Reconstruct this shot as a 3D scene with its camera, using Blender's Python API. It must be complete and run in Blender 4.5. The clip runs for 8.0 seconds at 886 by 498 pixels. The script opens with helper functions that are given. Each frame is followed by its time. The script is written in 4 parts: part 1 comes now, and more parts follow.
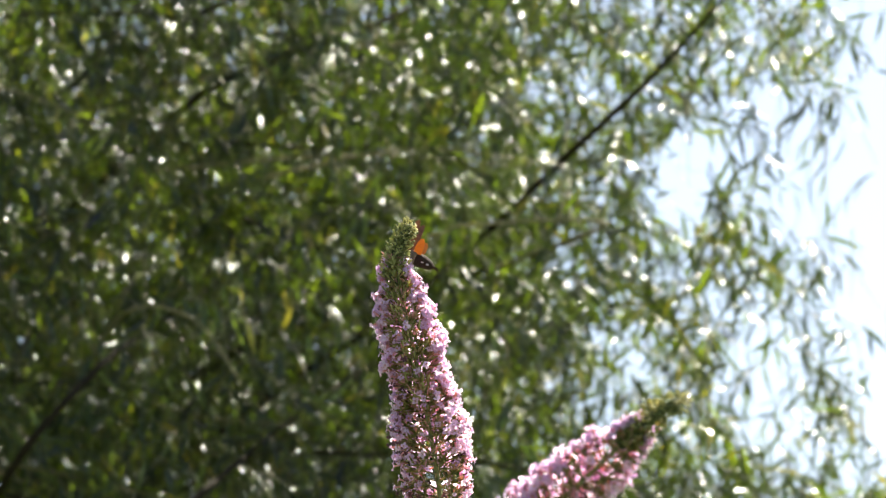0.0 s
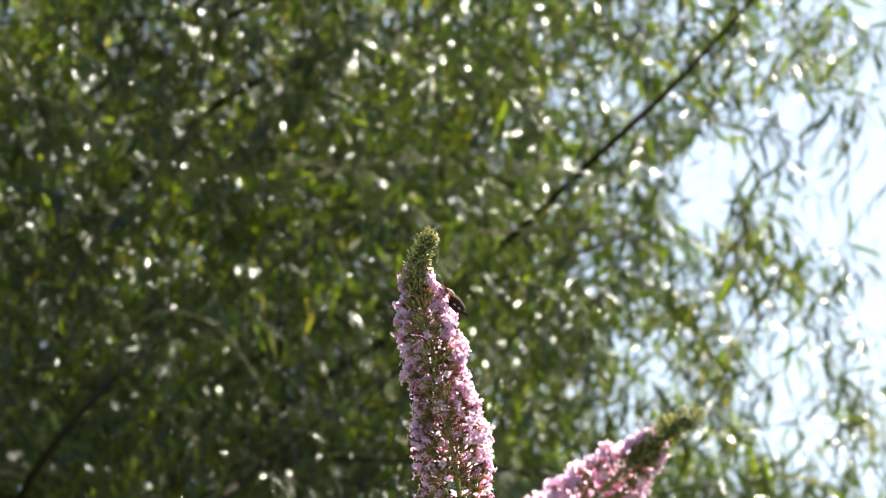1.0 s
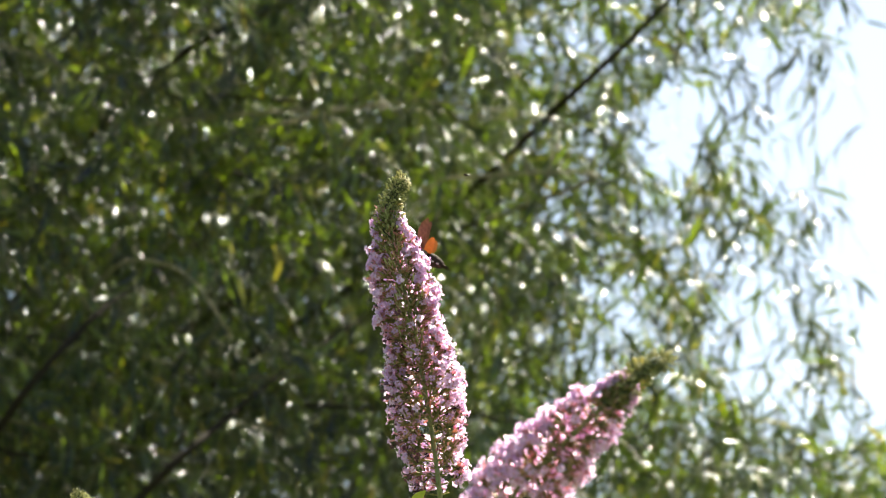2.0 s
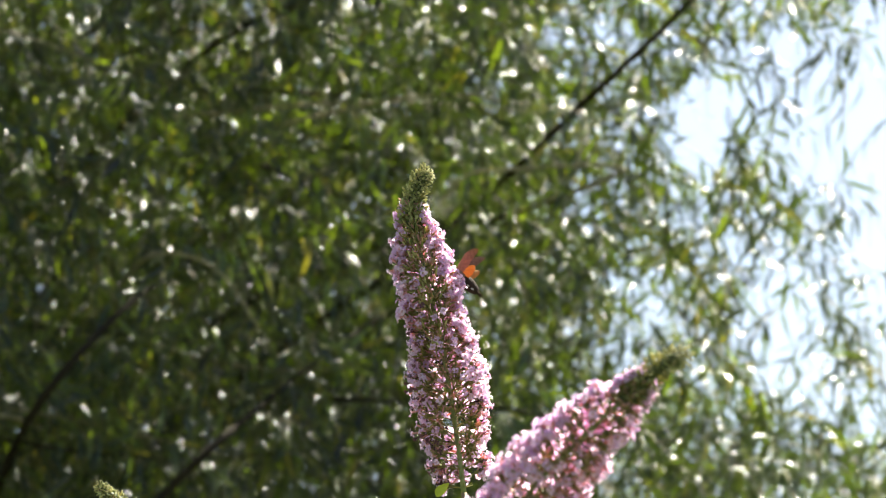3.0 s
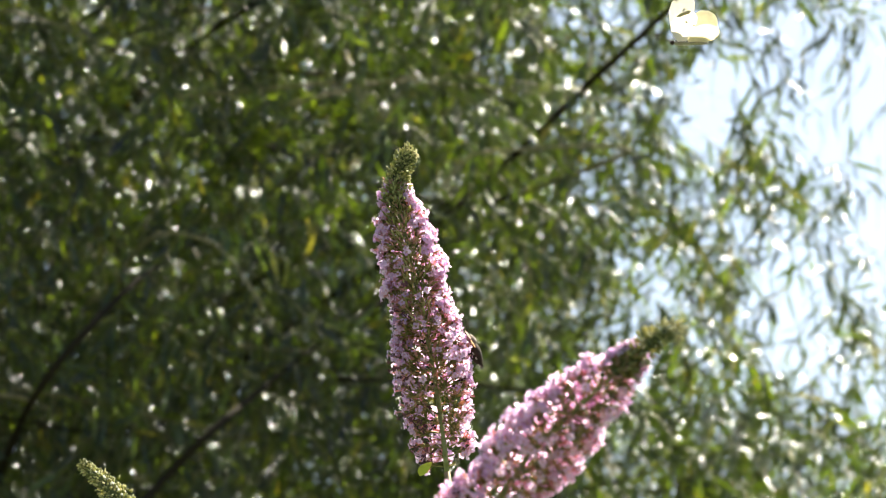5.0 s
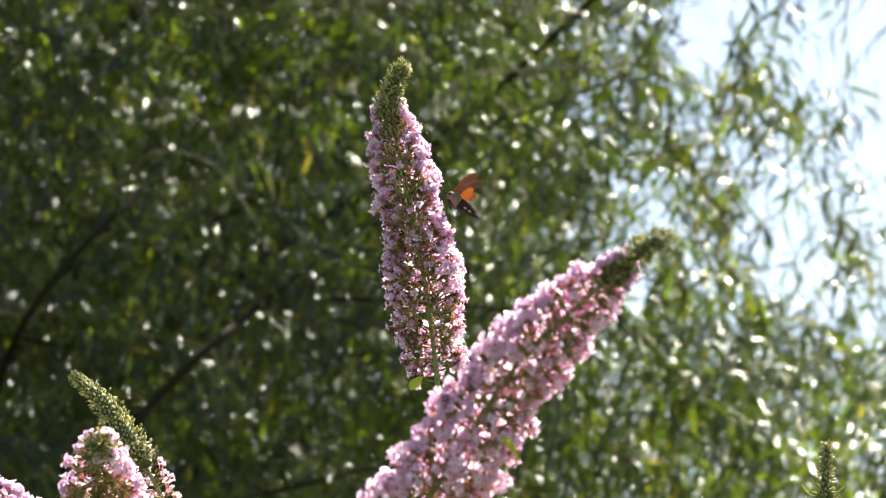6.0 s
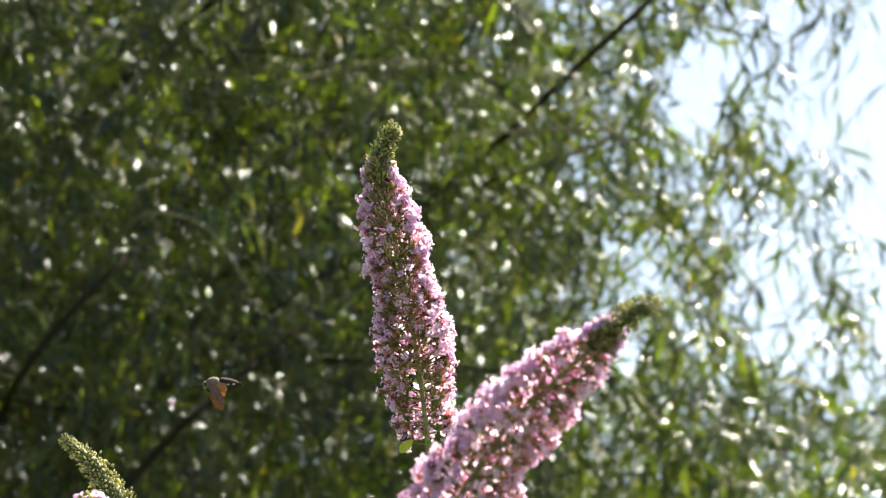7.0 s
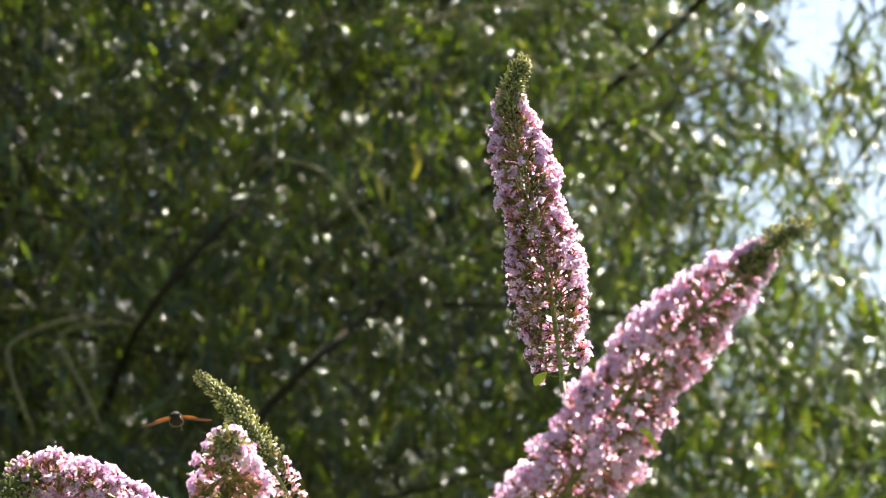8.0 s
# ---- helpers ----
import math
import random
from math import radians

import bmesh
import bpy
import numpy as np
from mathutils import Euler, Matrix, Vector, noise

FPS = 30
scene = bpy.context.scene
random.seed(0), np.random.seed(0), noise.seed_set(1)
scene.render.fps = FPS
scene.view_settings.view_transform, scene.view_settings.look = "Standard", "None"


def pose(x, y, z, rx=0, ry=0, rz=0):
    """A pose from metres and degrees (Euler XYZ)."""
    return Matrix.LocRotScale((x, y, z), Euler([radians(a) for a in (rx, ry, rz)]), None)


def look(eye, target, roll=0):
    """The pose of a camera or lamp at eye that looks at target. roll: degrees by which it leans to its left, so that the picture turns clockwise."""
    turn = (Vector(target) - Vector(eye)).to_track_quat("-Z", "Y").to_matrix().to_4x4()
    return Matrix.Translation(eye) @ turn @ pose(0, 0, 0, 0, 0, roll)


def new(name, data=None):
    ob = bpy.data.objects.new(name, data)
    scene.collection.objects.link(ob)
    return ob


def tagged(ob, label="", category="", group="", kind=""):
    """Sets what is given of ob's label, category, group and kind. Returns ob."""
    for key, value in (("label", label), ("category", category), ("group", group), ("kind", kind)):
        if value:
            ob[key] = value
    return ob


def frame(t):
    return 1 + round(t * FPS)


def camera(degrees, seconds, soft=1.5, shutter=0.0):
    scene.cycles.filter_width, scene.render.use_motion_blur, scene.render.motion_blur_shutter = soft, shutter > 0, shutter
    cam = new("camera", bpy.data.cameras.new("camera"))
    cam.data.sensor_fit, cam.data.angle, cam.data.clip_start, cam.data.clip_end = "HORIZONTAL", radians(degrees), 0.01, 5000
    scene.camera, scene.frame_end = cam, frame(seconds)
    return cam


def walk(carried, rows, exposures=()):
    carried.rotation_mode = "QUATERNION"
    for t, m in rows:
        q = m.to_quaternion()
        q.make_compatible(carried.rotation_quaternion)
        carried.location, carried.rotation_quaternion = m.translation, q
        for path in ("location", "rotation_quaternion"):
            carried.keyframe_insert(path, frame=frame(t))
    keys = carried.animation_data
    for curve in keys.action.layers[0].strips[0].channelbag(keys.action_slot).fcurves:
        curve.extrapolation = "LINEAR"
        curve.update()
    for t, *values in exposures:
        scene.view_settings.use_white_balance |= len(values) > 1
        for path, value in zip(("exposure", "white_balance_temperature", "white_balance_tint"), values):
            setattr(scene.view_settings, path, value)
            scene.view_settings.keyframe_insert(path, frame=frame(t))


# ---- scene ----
PATH = [
    (0.0, pose(-0.0034, 0, 1.5974, 102.587, 0, -0.427) @ pose(0, 0, 0, 0, 0, 0.085)),
    (0.2, pose(-0.0045, 0, 1.5974, 102.568, 0, -0.274) @ pose(0, 0, 0, 0, 0, 0.054)),
    (0.3, pose(-0.0050, 0, 1.5974, 102.528, 0, -0.220) @ pose(0, 0, 0, 0, 0, 0.039)),
    (0.4, pose(-0.0054, 0, 1.5974, 102.525, 0, -0.180) @ pose(0, 0, 0, 0, 0, 0.035)),
    (0.5, pose(-0.0055, 0, 1.5976, 102.504, 0, -0.156) @ pose(0, 0, 0, 0, 0, 0.052)),
    (0.7, pose(-0.0042, 0, 1.5985, 102.533, 0, -0.113) @ pose(0, 0, 0, 0, 0, 0.198)),
    (0.8, pose(-0.0033, 0, 1.5991, 102.450, 0, -0.145) @ pose(0, 0, 0, 0, 0, 0.293)),
    (0.9, pose(-0.0027, 0, 1.5996, 102.522, 0, -0.183) @ pose(0, 0, 0, 0, 0, 0.364)),
    (1.0, pose(-0.0028, 0, 1.5999, 102.646, 0, -0.167) @ pose(0, 0, 0, 0, 0, 0.383)),
    (1.1, pose(-0.0039, 0, 1.6000, 102.681, 0, -0.360) @ pose(0, 0, 0, 0, 0, 0.330)),
    (1.2, pose(-0.0059, 0, 1.6000, 102.459, 0, -0.359) @ pose(0, 0, 0, 0, 0, 0.223)),
    (1.3, pose(-0.0081, 0, 1.5998, 102.267, 0, -0.469) @ pose(0, 0, 0, 0, 0, 0.093)),
    (1.4, pose(-0.0099, 0, 1.5997, 102.210, 0, -0.526) @ pose(0, 0, 0, 0, 0, -0.029)),
    (1.5, pose(-0.0109, 0, 1.5995, 102.254, 0, -0.539) @ pose(0, 0, 0, 0, 0, -0.113)),
    (1.7, pose(-0.0098, 0, 1.5991, 102.335, 0, -0.583) @ pose(0, 0, 0, 0, 0, -0.166)),
    (1.8, pose(-0.0085, 0, 1.5988, 102.244, 0, -0.568) @ pose(0, 0, 0, 0, 0, -0.165)),
    (2.0, pose(-0.0061, 0, 1.5981, 102.048, 0, -0.556) @ pose(0, 0, 0, 0, 0, -0.161)),
    (2.2, pose(-0.0056, 0, 1.5962, 101.877, 0, -0.557) @ pose(0, 0, 0, 0, 0, -0.161)),
    (3.3, pose(-0.0010, 0, 1.5990, 102.000, 0, -0.050) @ pose(0, 0, 0, 0, 0, 0.000)),
    (3.5, pose(0.0000, 0, 1.6000, 102.000, 0, -0.000) @ pose(0, 0, 0, 0, 0, 0.000)),
    (4.0, pose(0.0084, 0, 1.5987, 101.937, 0, -0.294) @ pose(0, 0, 0, 0, 0, 0.144)),
    (4.2, pose(0.0095, 0, 1.5982, 101.905, 0, -0.275) @ pose(0, 0, 0, 0, 0, 0.170)),
    (5.3, pose(0.0173, 0, 1.5936, 101.550, 0, 0.083) @ pose(0, 0, 0, 0, 0, 0.146)),
    (5.5, pose(0.0164, 0, 1.5905, 101.256, 0, 0.042) @ pose(0, 0, 0, 0, 0, 0.528)),
    (5.7, pose(0.0174, 0, 1.5903, 101.074, 0, -0.093) @ pose(0, 0, 0, 0, 0, 0.586)),
    (5.9, pose(0.0187, 0, 1.5908, 100.827, 0, -0.082) @ pose(0, 0, 0, 0, 0, 0.575)),
    (6.0, pose(0.0191, 0, 1.5912, 100.890, 0, -0.083) @ pose(0, 0, 0, 0, 0, 0.568)),
    (6.2, pose(0.0197, 0, 1.5925, 101.191, 0, -0.268) @ pose(0, 0, 0, 0, 0, 0.548)),
    (6.3, pose(0.0198, 0, 1.5933, 101.341, 0, -0.273) @ pose(0, 0, 0, 0, 0, 0.533)),
    (6.5, pose(0.0201, 0, 1.5943, 101.435, 0, -0.199) @ pose(0, 0, 0, 0, 0, 0.507)),
    (6.8, pose(0.0204, 0, 1.5936, 101.595, 0, -0.266) @ pose(0, 0, 0, 0, 0, 0.500)),
    (7.0, pose(0.0201, 0, 1.5925, 101.578, 0, -0.168) @ pose(0, 0, 0, 0, 0, 0.502)),
    (7.3, pose(0.0189, 0, 1.5899, 101.626, 0, 0.001) @ pose(0, 0, 0, 0, 0, 0.552)),
    (7.5, pose(0.0172, 0, 1.5879, 101.350, 0, 0.381) @ pose(0, 0, 0, 0, 0, 0.527)),
    (7.7, pose(0.0143, 0, 1.5861, 101.261, 0, 0.550) @ pose(0, 0, 0, 0, 0, 0.375)),
    (8.0, pose(0.0089, 0, 1.5834, 100.982, 0, 1.134) @ pose(0, 0, 0, 0, 0, 0.056)),
]
cam = camera(10.0, 8.0, soft=1.2)
cam.data.dof.use_dof = True
cam.data.dof.focus_distance = 3.08
cam.data.dof.aperture_fstop = 34.0
walk(cam, PATH, exposures=[(0.0, 2.36), (8.0, 2.36)])

# ---- light ----
SUN_AZ, SUN_EL = 35.0, 52.0      # degrees right of straight ahead (+y), and up
world = bpy.data.worlds.new("sky")
scene.world = world
world.use_nodes = True
wn = world.node_tree.nodes
sky = wn.new("ShaderNodeTexSky")
sky.sky_type, sky.sun_disc = "NISHITA", False
sky.sun_elevation, sky.sun_rotation = radians(SUN_EL), radians(SUN_AZ)
sky.dust_density, sky.air_density = 2.0, 1.0
world.node_tree.links.new(sky.outputs[0], wn["Background"].inputs[0])
wn["Background"].inputs[1].default_value = 0.04
sun = new("sun", bpy.data.lights.new("sun", "SUN"))
sun.data.energy, sun.data.angle, sun.data.color = 5.0, radians(0.5), (1.0, 0.955, 0.79)
_to_sun = Vector((math.sin(radians(SUN_AZ)) * math.cos(radians(SUN_EL)), math.cos(radians(SUN_AZ)) * math.cos(radians(SUN_EL)), math.sin(radians(SUN_EL))))
sun.matrix_world = look(_to_sun * 40, (0, 0, 0))


# ---- materials ----
def material(name):
    m = bpy.data.materials.new(name)
    m.use_nodes = True
    return m, m.node_tree.nodes, m.node_tree.links


def ramp(nodes, stops):
    r = nodes.new("ShaderNodeValToRGB")
    while len(r.color_ramp.elements) < len(stops):
        r.color_ramp.elements.new(0.5)
    for e, (at, c) in zip(r.color_ramp.elements, stops):
        e.position, e.color = at, (*c, 1)
    return r


def soft_material(name, stops, source="island", rough=0.5, thin=0.4, thin_tint=(1.0, 1.0, 1.0), grain=300.0, bump=0.15, gloss=0.5, mottle=0.25, deep=0.001, patch=None):
    """Plant and wing tissue: colour varied piece by piece and by a fine mottle, part of the light passing through it."""
    m, n, l = material(name)
    p = n["Principled BSDF"]
    if source == "island":
        src = n.new("ShaderNodeNewGeometry").outputs["Random Per Island"]
    else:
        src = n.new("ShaderNodeObjectInfo").outputs["Random"]
    r = ramp(n, stops)
    l.new(src, r.inputs[0])
    co = n.new("ShaderNodeTexCoord")
    no = n.new("ShaderNodeTexNoise")
    no.inputs["Scale"].default_value, no.inputs["Detail"].default_value = grain, 4
    l.new(co.outputs["Object"], no.inputs["Vector"])
    big = n.new("ShaderNodeTexNoise")
    big.inputs["Scale"].default_value = grain / 9
    l.new(co.outputs["Object"], big.inputs["Vector"])
    both = n.new("ShaderNodeMath")
    both.operation = "ADD"
    l.new(no.outputs["Fac"], both.inputs[0])
    l.new(big.outputs["Fac"], both.inputs[1])
    span = n.new("ShaderNodeMapRange")
    span.inputs["From Min"].default_value, span.inputs["From Max"].default_value = 0.6, 1.4
    span.inputs["To Min"].default_value, span.inputs["To Max"].default_value = 1 - mottle, 1 + mottle
    l.new(both.outputs[0], span.inputs["Value"])
    mul = n.new("ShaderNodeVectorMath")
    mul.operation = "SCALE"
    l.new(r.outputs["Color"], mul.inputs[0])
    l.new(span.outputs["Result"], mul.inputs["Scale"])
    # broad noise: natural tone swings, with sunlit and deep-shade areas put into the colour
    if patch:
        light_patches = n.new("ShaderNodeTexNoise")
        light_patches.inputs["Scale"].default_value, light_patches.inputs["Detail"].default_value = patch[0], 1.5
        l.new(co.outputs["Object"], light_patches.inputs["Vector"])
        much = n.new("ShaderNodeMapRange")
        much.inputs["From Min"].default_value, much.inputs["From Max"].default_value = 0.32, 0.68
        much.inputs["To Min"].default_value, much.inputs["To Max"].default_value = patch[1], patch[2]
        l.new(light_patches.outputs["Fac"], much.inputs["Value"])
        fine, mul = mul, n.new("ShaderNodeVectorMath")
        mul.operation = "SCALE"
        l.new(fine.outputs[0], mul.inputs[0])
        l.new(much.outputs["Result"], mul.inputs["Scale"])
    l.new(mul.outputs[0], p.inputs["Base Color"])
    p.inputs["Roughness"].default_value = rough
    p.inputs["Specular IOR Level"].default_value = gloss
    bp = n.new("ShaderNodeBump")
    bp.inputs["Strength"].default_value, bp.inputs["Distance"].default_value = bump, deep
    l.new(no.outputs["Fac"], bp.inputs["Height"])
    l.new(bp.outputs[0], p.inputs["Normal"])
    if thin > 0:
        tr = n.new("ShaderNodeBsdfTranslucent")
        tint = n.new("ShaderNodeVectorMath")
        tint.operation = "MULTIPLY"
        l.new(mul.outputs[0], tint.inputs[0])
        tint.inputs[1].default_value = thin_tint
        l.new(tint.outputs[0], tr.inputs["Color"])
        mix = n.new("ShaderNodeMixShader")
        mix.inputs[0].default_value = thin
        l.new(p.outputs[0], mix.inputs[1])
        l.new(tr.outputs[0], mix.inputs[2])
        l.new(mix.outputs[0], n["Material Output"].inputs["Surface"])
    return m


M_PETAL = soft_material("petal", [(0.0, (0.64, 0.40, 0.66)), (0.25, (0.78, 0.54, 0.76)), (0.6, (0.85, 0.64, 0.84)), (0.85, (0.88, 0.69, 0.87)), (1.0, (0.90, 0.77, 0.89))], "object", 0.5, 0.60, (1.06, 1.0, 1.03), 900, 0.2)
M_PETAL_MASS = soft_material("petal_mass", [(0.0, (0.69, 0.47, 0.71)), (0.5, (0.84, 0.62, 0.82)), (1.0, (0.89, 0.74, 0.88))], "island", 0.5, 0.60, (1.06, 1.0, 1.03), 900, 0.2)
M_TUBE = soft_material("flower_tube", [(0.0, (0.62, 0.35, 0.27)), (0.5, (0.73, 0.43, 0.44)), (1.0, (0.81, 0.55, 0.68))], "island", 0.5, 0.55, (1.1, 0.9, 0.8), 900, 0.2)
M_THROAT = soft_material("flower_throat", [(0.0, (0.68, 0.28, 0.12)), (0.3, (0.76, 0.40, 0.26)), (0.6, (0.74, 0.42, 0.50)), (1.0, (0.80, 0.52, 0.66))], "object", 0.5, 0.3, (1, 1, 1), 900)
M_CALYX = soft_material("calyx", [(0.0, (0.16, 0.17, 0.05)), (0.5, (0.28, 0.27, 0.10)), (0.85, (0.42, 0.36, 0.15)), (1.0, (0.46, 0.24, 0.16))], "island", 0.55, 0.48, (1.25, 1.2, 0.6), 700)
M_BUDCORE = soft_material("bud_core", [(0.0, (0.07, 0.08, 0.025)), (1.0, (0.10, 0.11, 0.035))], "island", 0.7, 0.1, grain=900, bump=0.5)
M_BUD = soft_material("bud", [(0.00, (0.13, 0.15, 0.045)), (0.5, (0.36, 0.34, 0.14)), (1.0, (0.64, 0.58, 0.32))], "object", 0.5, 0.35, (1.15, 1.15, 0.5), 900, 0.4)
M_CLOSED = soft_material("closed_floret", [(0.00, (0.20, 0.17, 0.05)), (0.4, (0.40, 0.33, 0.12)), (0.62, (0.52, 0.42, 0.22)), (0.76, (0.56, 0.31, 0.25)), (1.0, (0.70, 0.44, 0.48))], "object", 0.35, 0.48, (1.2, 1.1, 0.7), 900, 0.3)
M_CLOSED_MASS = soft_material("closed_floret_mass", [(0.00, (0.20, 0.17, 0.05)), (0.4, (0.40, 0.33, 0.12)), (0.62, (0.52, 0.42, 0.22)), (0.76, (0.56, 0.31, 0.25)), (1.0, (0.70, 0.44, 0.48))], "island", 0.35, 0.48, (1.2, 1.1, 0.7), 900, 0.3)
M_BUD_MASS = soft_material("bud_mass", [(0.00, (0.15, 0.17, 0.045)), (0.5, (0.38, 0.38, 0.13)), (1.0, (0.66, 0.62, 0.32))], "island", 0.55, 0.35, (1.1, 1.1, 0.6), 900, 0.4)
M_WITHER = soft_material("withered_flower", [(0.0, (0.05, 0.018, 0.03)), (0.5, (0.14, 0.05, 0.07)), (1.0, (0.30, 0.13, 0.13))], "object", 0.7, 0.2, (1, 0.8, 0.8), 900, 0.5)
M_STEM = soft_material("green_stem", [(0.0, (0.20, 0.22, 0.07)), (1.0, (0.26, 0.26, 0.10))], "island", 0.6, 0.0, grain=250, bump=0.3)
M_CANE = soft_material("woody_cane", [(0.0, (0.20, 0.14, 0.08)), (1.0, (0.26, 0.18, 0.10))], "island", 0.8, 0.0, grain=120, bump=0.6)
M_BUSHLEAF = soft_material("bush_leaf", [(0.0, (0.34, 0.36, 0.03)), (1.0, (0.44, 0.44, 0.05))], "object", 0.5, 0.45, (1.1, 1.2, 0.4), 300)
# patch varies leaf tone and also paints sun through gaps and deep shade
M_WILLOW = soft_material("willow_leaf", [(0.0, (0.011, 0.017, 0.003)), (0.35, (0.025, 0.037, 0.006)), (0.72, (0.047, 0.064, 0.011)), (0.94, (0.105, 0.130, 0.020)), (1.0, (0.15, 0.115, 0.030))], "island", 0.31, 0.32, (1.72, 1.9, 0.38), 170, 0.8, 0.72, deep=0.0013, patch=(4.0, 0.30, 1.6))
M_BARK = soft_material("willow_bark", [(0.0, (0.016, 0.013, 0.009)), (1.0, (0.028, 0.021, 0.013))], "island", 0.95, 0.0, grain=40, bump=0.8, gloss=0.08)
M_TWIG = soft_material("willow_twig", [(0.0, (0.12, 0.10, 0.04)), (1.0, (0.20, 0.16, 0.07))], "island", 0.6, 0.0, grain=150)
M_GRASS = soft_material("meadow", [(0.0, (0.034, 0.050, 0.017)), (1.0, (0.040, 0.056, 0.018))], "island", 0.9, 0.0, grain=2.0, bump=0.4, mottle=0.45)


# ---- building helpers ----
def part(name, data, mat, parent, label=""):
    """One mesh object under a thing or a part, from a bmesh or a mesh."""
    if isinstance(data, bmesh.types.BMesh):
        me = bpy.data.meshes.new(name)
        data.to_mesh(me)
        data.free()
    else:
        me = data
    if mat is not None and not me.materials:
        me.materials.append(mat)
    ob = new(name, me)
    ob.parent = parent
    if label:
        ob["label"] = label
    return ob


def thing(name, at, label, category, group=""):
    e = new(name)
    e.empty_display_size = 0.02
    e.matrix_basis = Matrix.Translation(at)
    return tagged(e, label, category, group)


def smooth(me, on=True):
    me.polygons.foreach_set("use_smooth", [on] * len(me.polygons))
    return me


def spline(points, n):
    """n + 1 places on a smooth curve through the points."""
    p = [np.array(q, float) for q in points]
    p = [2 * p[0] - p[1]] + p + [2 * p[-1] - p[-2]]
    out = []
    for i in range(n + 1):
        u = i / n * (len(p) - 3)
        k = min(int(u), len(p) - 4)
        t = u - k
        a, b, c, d = p[k:k + 4]
        out.append(0.5 * (2 * b + (c - a) * t + (2 * a - 5 * b + 4 * c - d) * t * t + (3 * b - a - 3 * c + d) * t ** 3))
    return np.array(out)


def frame_of(d):
    d = np.array(d, float)
    d /= np.linalg.norm(d)
    u = np.cross(d, (0.31, -0.92, 0.23) if abs(d[1]) < 0.9 else (1.0, 0, 0))
    u /= np.linalg.norm(u)
    return u, np.cross(d, u), d


def tube_arrays(path, radii, sides=8, wob=0.0, seed=0):
    rng = np.random.default_rng(seed)
    v, f = [], []
    for i, p in enumerate(path):
        d = path[min(i + 1, len(path) - 1)] - path[max(i - 1, 0)]
        u, w, _ = frame_of(d)
        for k in range(sides):
            a = 2 * math.pi * k / sides
            r = radii[i] * (1 + wob * rng.normal())
            v.append(p + r * (math.cos(a) * u + math.sin(a) * w))
    for i in range(len(path) - 1):
        for k in range(sides):
            a, b = i * sides + k, i * sides + (k + 1) % sides
            f.append((a, b, b + sides, a + sides))
    f.append(tuple(range(sides))[::-1])
    f.append(tuple(len(path) * sides - sides + k for k in range(sides)))
    return v, f


def mesh_of(name, v, f, mat=None, sm=True):
    me = bpy.data.meshes.new(name)
    me.from_pydata([tuple(q) for q in v], [], f)
    if mat:
        me.materials.append(mat)
    return smooth(me, sm)


def tube(name, path, radii, mat, parent, sides=8, wob=0.0, label="", seed=0):
    v, f = tube_arrays(np.array(path), radii, sides, wob, seed)
    return part(name, mesh_of(name, v, f, mat), mat, parent, label)


def scatter(name, template, mats, materials, shade=False):
    """One mesh of many copies of a template (vertices, faces, material of each face) under the 4 x 4 arrays."""
    tv, tf, tm = template
    tv = np.c_[np.array(tv), np.ones(len(tv))]
    m = np.array(mats)
    v = np.einsum("nij,vj->nvi", m, tv)[:, :, :3].reshape(-1, 3)
    nv = len(tv)
    f = [tuple(i + k * nv for i in face) for k in range(len(m)) for face in tf]
    me = bpy.data.meshes.new(name)
    me.from_pydata(v.tolist(), [], f)
    for q in materials:
        me.materials.append(q)
    me.polygons.foreach_set("material_index", list(tm) * len(m))
    return smooth(me, shade)


def turned(at, d, size, spin):
    u, w, d = frame_of(d)
    c, s = math.cos(spin), math.sin(spin)
    m = np.eye(4)
    sz = np.array(size if hasattr(size, "__len__") else (size, size, size), float)
    m[:3, 0], m[:3, 1], m[:3, 2], m[:3, 3] = (c * u + s * w) * sz[0], (c * w - s * u) * sz[1], d * sz[2], at
    return m


def egg_template(n=6, rings=(0.0, 0.25, 0.6, 0.88, 1.0), radii=(0.25, 0.85, 1.0, 0.6, 0.0)):
    """A bud along +z, one unit long and about one unit in radius."""
    v, f = [], []
    for z, r in zip(rings[:-1], radii[:-1]):
        for k in range(n):
            a = 2 * math.pi * k / n
            v.append((r * math.cos(a), r * math.sin(a), z))
    top = len(v)
    v.append((0, 0, 1.0))
    for i in range(len(rings) - 2):
        for k in range(n):
            a, b = i * n + k, i * n + (k + 1) % n
            f.append((a, b, b + n, a + n))
    for k in range(n):
        f.append(((len(rings) - 2) * n + k, (len(rings) - 2) * n + (k + 1) % n, top))
    f.append(tuple(range(n))[::-1])
    return v, f, [0] * len(f)


